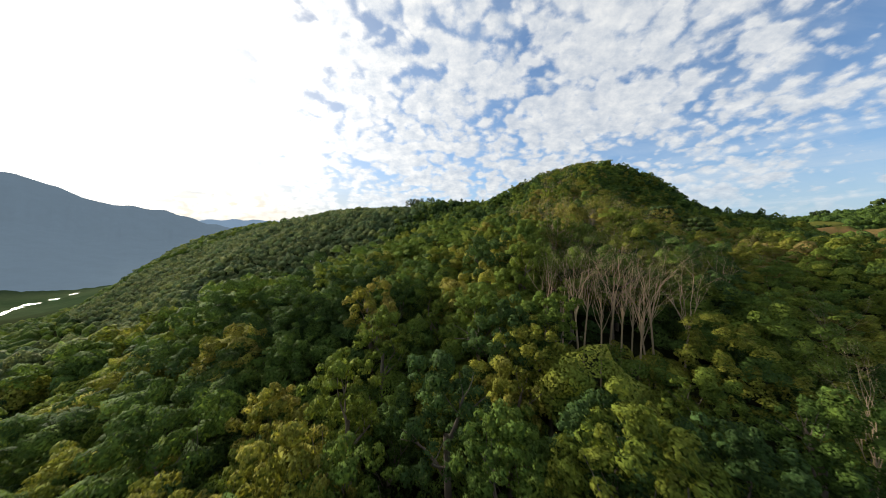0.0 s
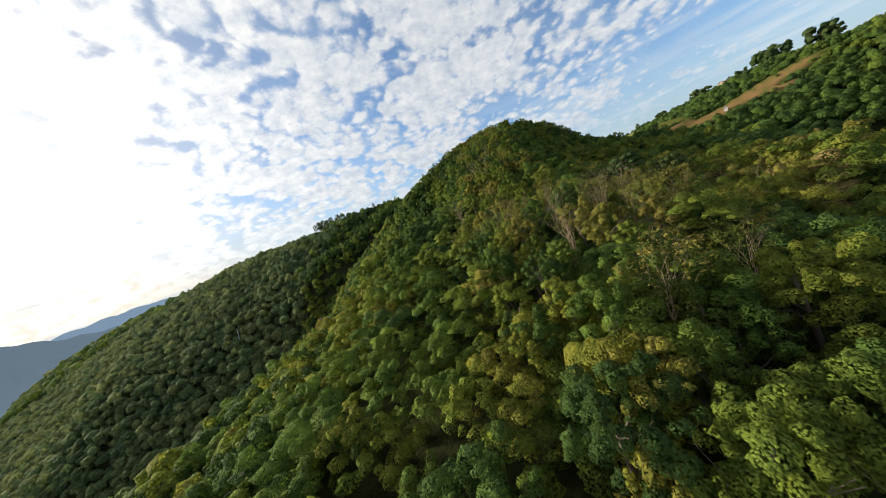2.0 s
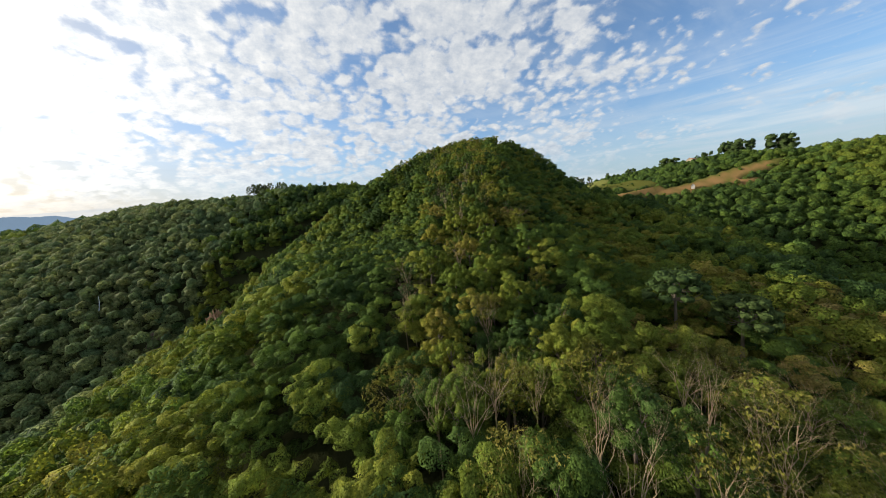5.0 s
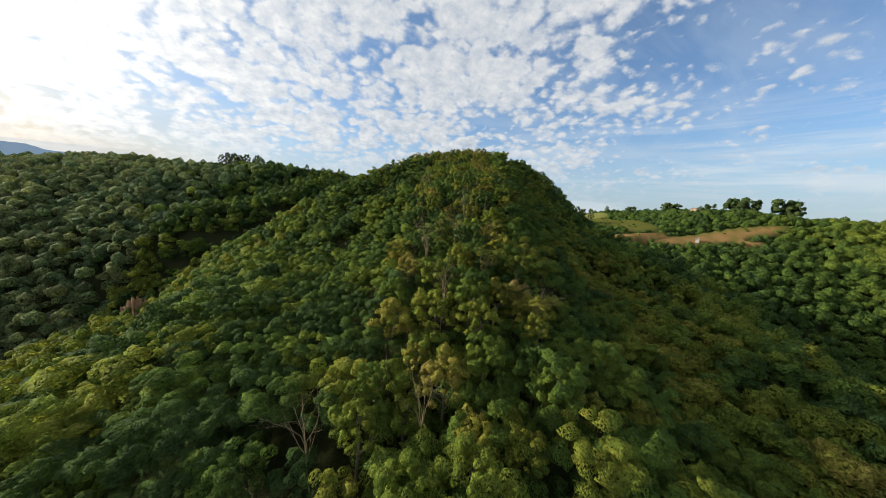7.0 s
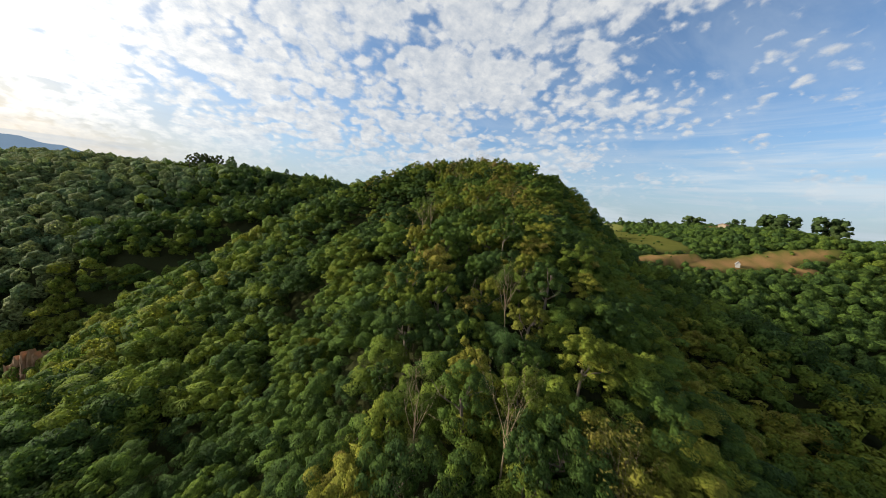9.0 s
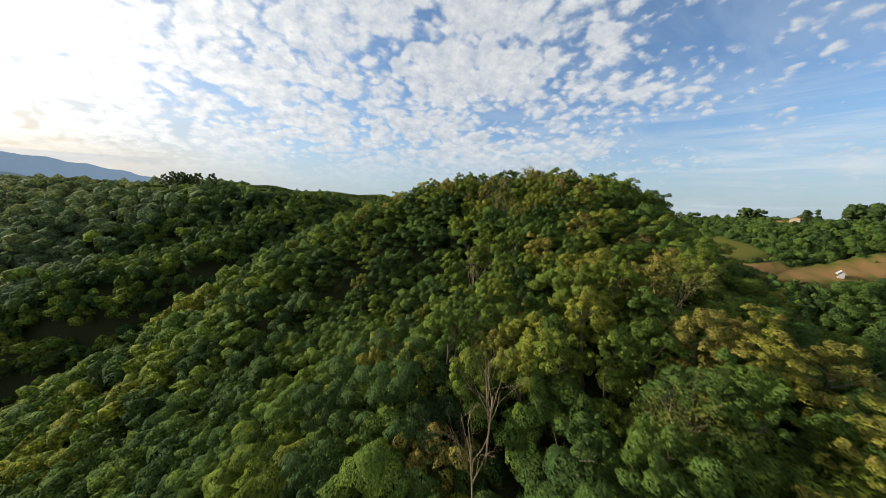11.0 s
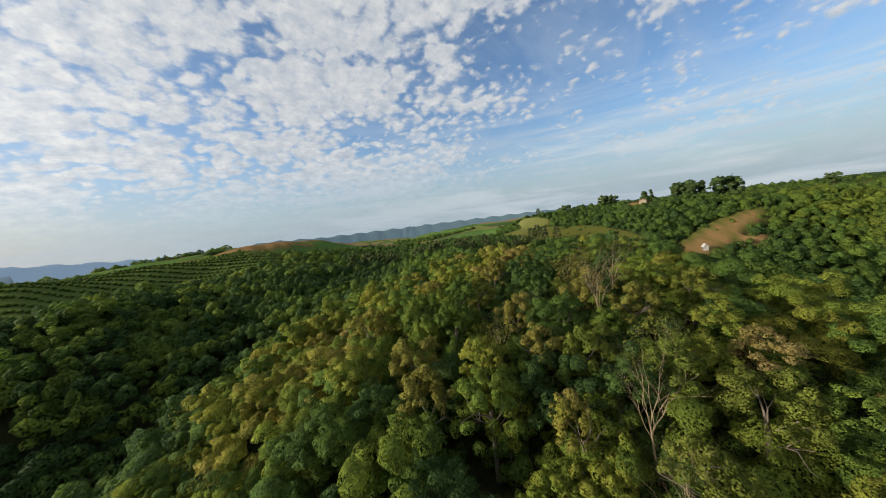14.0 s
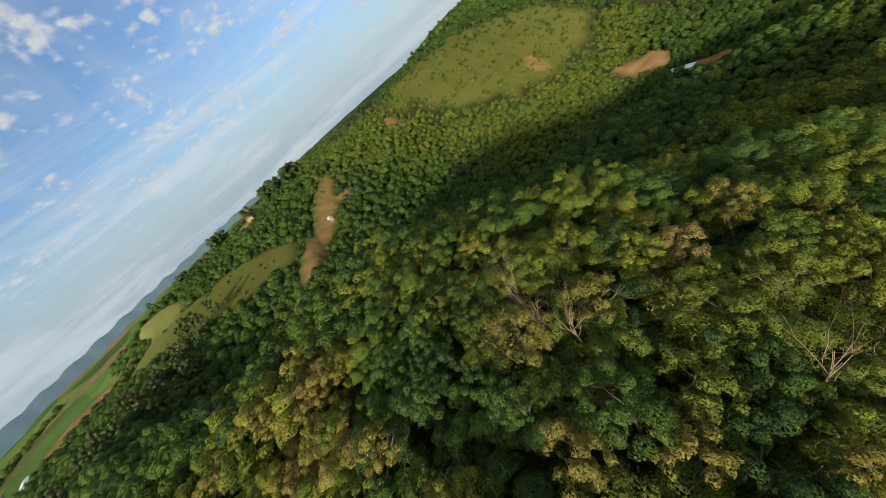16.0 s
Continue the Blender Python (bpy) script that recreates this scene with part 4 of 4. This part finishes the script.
# ---------------------------------------------------------------- rock, waterfall, river
def rock_material(name, dark, light):
    m, n = material(name)
    pos = n.add("ShaderNodeNewGeometry").outputs["Position"]
    st = n.add("ShaderNodeMapping", {0: pos, 3: (0.5, 0.5, 1.6)}).outputs[0]
    g, fine = n.noise(st, 0.6, 6.0, 0.65), n.noise(pos, 3.0, 5.0, 0.7)
    c = n.mix(g, (*dark, 1), (*light, 1))
    b = n.add("ShaderNodeBump", {"Strength": 0.9, "Distance": 0.3, "Height": fine})
    finish(n, n.add("ShaderNodeBsdfPrincipled", {"Base Color": c, "Roughness": 0.9, "Normal": b.outputs[0]}).outputs[0])
    return m


def cliff(name, mat, label, x, y, wide, tall, turn, lean, seed):
    """A broken rock face of ledges that stands out of the slope."""
    rng = np.random.default_rng(seed)
    nu, nv = 22, 16
    u, v = np.meshgrid(np.linspace(-1, 1, nu), np.linspace(0, 1, nv))
    z = v * tall * (1 - 0.35 * u * u + 0.08 * rng.normal(size=u.shape))
    ledge = np.floor(v * 5 + 0.4 * rng.normal(size=(1, nu))) / 5
    out = (1 - ledge) * lean + 0.35 * rng.normal(size=u.shape) - 2.5 * u * u
    px = u * wide / 2
    a = radians(turn)
    base = float(ground_height(x, y)) - 3.0
    P = np.stack([x + px * math.cos(a) - out * math.sin(a), y + px * math.sin(a) + out * math.cos(a), base + z], -1).reshape(-1, 3)
    back = P + np.array([math.sin(a) * 6, -math.cos(a) * 6, -2.0])
    q = (np.arange(nv - 1)[:, None] * nu + np.arange(nu - 1)[None]).ravel()
    top = (nv - 1) * nu + np.arange(nu - 1)
    m = nu * nv
    f = np.concatenate([np.stack([q, q + 1, q + 1 + nu, q + nu], 1), np.stack([top, top + 1, top + 1 + m, top + m], 1)])
    return tagged(new(name, mesh_from(name, np.concatenate([P, back]), f, [mat])), label, "rock face")


red_rock = rock_material("red_rock", (0.24, 0.14, 0.08), (0.55, 0.34, 0.20))
grey_rock = rock_material("grey_rock", (0.08, 0.060, 0.045), (0.25, 0.19, 0.135))
cliff("rock_face", red_rock, "bare reddish rock face at the edge of the ravine", -50, 258, 11, 15.5, 195, 5.0, 3)
cliff("rock_face", grey_rock, "dark grey-brown cliff with stains in the ravine", -85, 272, 12, 11, 160, 5.0, 4)

mw, nw = material("white_water")
finish(nw, nw.add("ShaderNodeBsdfPrincipled", {"Base Color": (0.55, 0.58, 0.60, 1), "Roughness": 0.4}).outputs[0])
fall = tube([(-121.5, 305, float(ground_height(-121, 308)) + 9.5), (-121, 303.5, float(ground_height(-121, 308)) + 6), (-122, 302, float(ground_height(-121, 308)) - 2)], [0.12, 0.18, 0.24], 8)
tagged(new("waterfall", mesh_from("waterfall", *fall, [mw], smooth=True)), "thin white waterfall down a dark rock face", "waterfall")

mr, nr = material("river_water")
wave = nr.noise(nr.add("ShaderNodeNewGeometry").outputs["Position"], 0.25, 4.0)
finish(nr, nr.add("ShaderNodeBsdfPrincipled", {"Base Color": (0.20, 0.17, 0.12, 1), "Roughness": 0.22, "Normal": nr.add("ShaderNodeBump", {"Strength": 0.25, "Distance": 0.3, "Height": wave}).outputs[0]}).outputs[0])
tt = np.linspace(0, 1, 40)
cx, cy = -900 - 390 * tt + 14 * np.sin(tt * 9), 520 + 560 * tt
wd = 6 + 2.5 * np.sin(tt * 13)
rv = np.concatenate([np.stack([cx - wd, cy - wd * 0.7, np.maximum(ground_height(cx - wd, cy - wd * 0.7), ground_height(cx, cy)) + 0.6], 1),
                     np.stack([cx + wd, cy + wd * 0.7, np.maximum(ground_height(cx + wd, cy + wd * 0.7), ground_height(cx, cy)) + 0.6], 1)])
i = np.arange(39)
tagged(new("river", mesh_from("river", rv, np.stack([i, i + 1, i + 41, i + 40], 1), [mr], smooth=True)), "pale river bending through the valley floor", "river", kind="structure")

# ---------------------------------------------------------------- vineyard rows
rows, tint = [], []
rngv = np.random.default_rng(9)
a = radians(62)
for r in range(-26, 27):
    p = np.arange(-130, 130, 2.6)
    x0 = 22 + r * 5.6 * math.cos(a) - p * math.sin(a) + rngv.normal(size=len(p)) * 0.25
    y0 = 492 + r * 5.6 * math.sin(a) + p * math.cos(a) + rngv.normal(size=len(p)) * 0.25
    keep = (patch(x0, y0, 22, 470, 112, 60, 10) > 0.5) & (y0 < 515 + 0.1 * x0)
    rows.append(np.stack([x0[keep], y0[keep]], 1))
rows = np.concatenate(rows)
bush = []
for k in range(4):
    rk = np.random.default_rng(400 + k)
    bv, bf = dome(1, -0.6)
    bush.append((lumpy(bv, rk, 0.25) * np.array([1.1, 1.5, 0.85]) - np.array([0, 0, 0.85]), bf, bv))
n = len(rows)
pile("vineyard", bush, rows[:, 0], rows[:, 1], ground_height(rows[:, 0], rows[:, 1]) + 1.3, rngv.uniform(0.85, 1.15, n), rngv.uniform(0, 0.6, n), rngv.uniform(0.25, 0.5, n),
     "rows of green vines on the western plateau", [leaf_far], True)

# bushes dotted over the meadows
bx, by = np.concatenate([rngv.uniform(300, 470, 90), rngv.uniform(420, 570, 110)]), np.concatenate([rngv.uniform(210, 410, 90), rngv.uniform(-230, 130, 110)])
m0 = cover_of(bx, by)[0] > 0.6
bx, by = bx[m0], by[m0]
n = len(bx)
pile("meadow_bushes", bush, bx, by, ground_height(bx, by) + 1.8, rngv.uniform(0.6, 1.6, n), rngv.uniform(0, 6, n), rngv.uniform(0.0, 0.5, n), "scattered dark bushes in the dry meadow", [leaf_far], True)


# ---------------------------------------------------------------- farm buildings
def plain(name, colour, rough):
    m, n = material(name)
    pos = n.add("ShaderNodeNewGeometry").outputs["Position"]
    g = n.noise(pos, 0.8, 5.0, 0.6)
    c = n.mix(g, (*(v * 0.82 for v in colour), 1), (*colour, 1))
    finish(n, n.add("ShaderNodeBsdfPrincipled", {"Base Color": c, "Roughness": rough}).outputs[0])
    return m


grey_wall = plain("grey_wall", (0.42, 0.40, 0.37), 0.8)
white_wall, ochre_wall, tile_roof, tin_roof, dark_glass = plain("white_wall", (0.78, 0.76, 0.72), 0.8), plain("ochre_wall", (0.38, 0.30, 0.20), 0.8), plain("tile_roof", (0.36, 0.15, 0.08), 0.8), plain("tin_roof", (0.70, 0.70, 0.69), 0.45), plain("dark_glass", (0.03, 0.035, 0.04), 0.1)


def box(lo, hi):
    bm = bmesh.new()
    bmesh.ops.create_cube(bm, size=1.0, matrix=Matrix.Translation((Vector(lo) + Vector(hi)) / 2) @ Matrix.Diagonal((*(Vector(hi) - Vector(lo)), 1)))
    return bm


def house(x, y, turn, length, width, wall_mat, roof_mat, label):
    root = new("farmhouse", None)
    root.location, root.rotation_euler = (x, y, float(ground_height(x, y)) - 0.4), (0, 0, radians(turn))
    tagged(root, label, "house", "farm buildings")
    h, ridge, eave = 3.2, 1.7, 0.5
    bm = bmesh.new()
    L, W = length / 2, width / 2
    low = [bm.verts.new(p) for p in ((-L, -W, 0), (L, -W, 0), (L, W, 0), (-L, W, 0))]
    high = [bm.verts.new(p) for p in ((-L, -W, h), (L, -W, h), (L, W, h), (-L, W, h))]
    g0, g1 = bm.verts.new((-L, 0, h + ridge)), bm.verts.new((L, 0, h + ridge))
    for i in (0, 2):
        bm.faces.new((low[i], low[(i + 1) % 4], high[(i + 1) % 4], high[i]))
    bm.faces.new((low[1], low[2], high[2], g1, high[1]))
    bm.faces.new((low[3], low[0], high[0], g0, high[3]))
    part("wall", bm, wall_mat, root)
    for s in (-1, 1):
        bm = bmesh.new()
        p = [(-L - eave, s * (W + eave), h - ridge * eave / W + 0.05), (L + eave, s * (W + eave), h - ridge * eave / W + 0.05), (L + eave, 0, h + ridge + 0.05), (-L - eave, 0, h + ridge + 0.05)]
        f = bm.faces.new([bm.verts.new(q) for q in p])
        up = bmesh.ops.extrude_face_region(bm, geom=[f])
        for v in [e for e in up["geom"] if isinstance(e, bmesh.types.BMVert)]:
            v.co.z += 0.16
        part("roof", bm, roof_mat, root)
    for s in (-1, 1):
        for k in range(max(2, int(length / 3.5))):
            cx0 = -L + length * (k + 0.5) / max(2, int(length / 3.5))
            part("window", box((cx0 - 0.55, s * W - 0.04, 1.1), (cx0 + 0.55, s * W + 0.04, 2.3)), dark_glass, root)
    part("door", box((-0.5, -W - 0.06, 0), (0.5, -W + 0.04, 2.1)), tile_roof, root)


house(360, 230, 25, 3.6, 2.8, grey_wall, grey_wall, "small pale grey shed standing on bare soil")
house(482, 295, 10, 14, 7, ochre_wall, tile_roof, "ochre farmhouse with a tiled roof on the ridge")
house(470, 318, 80, 9, 6, ochre_wall, tile_roof, "low ochre outbuilding on the ridge")
house(435, 600, 35, 34, 12, white_wall, tin_roof, "long white barn with a metal roof among fields")
house(480, 640, 35, 26, 11, white_wall, tin_roof, "long white barn with a metal roof among fields")
house(560, 760, 20, 20, 9, white_wall, tile_roof, "white farmhouse with a tiled roof among fields")
house(300, -160, 12, 24, 9, white_wall, tin_roof, "long pale shed beside the valley road")
house(205, -165, -6, 20, 8, white_wall, tin_roof, "long pale shed beside the valley road")
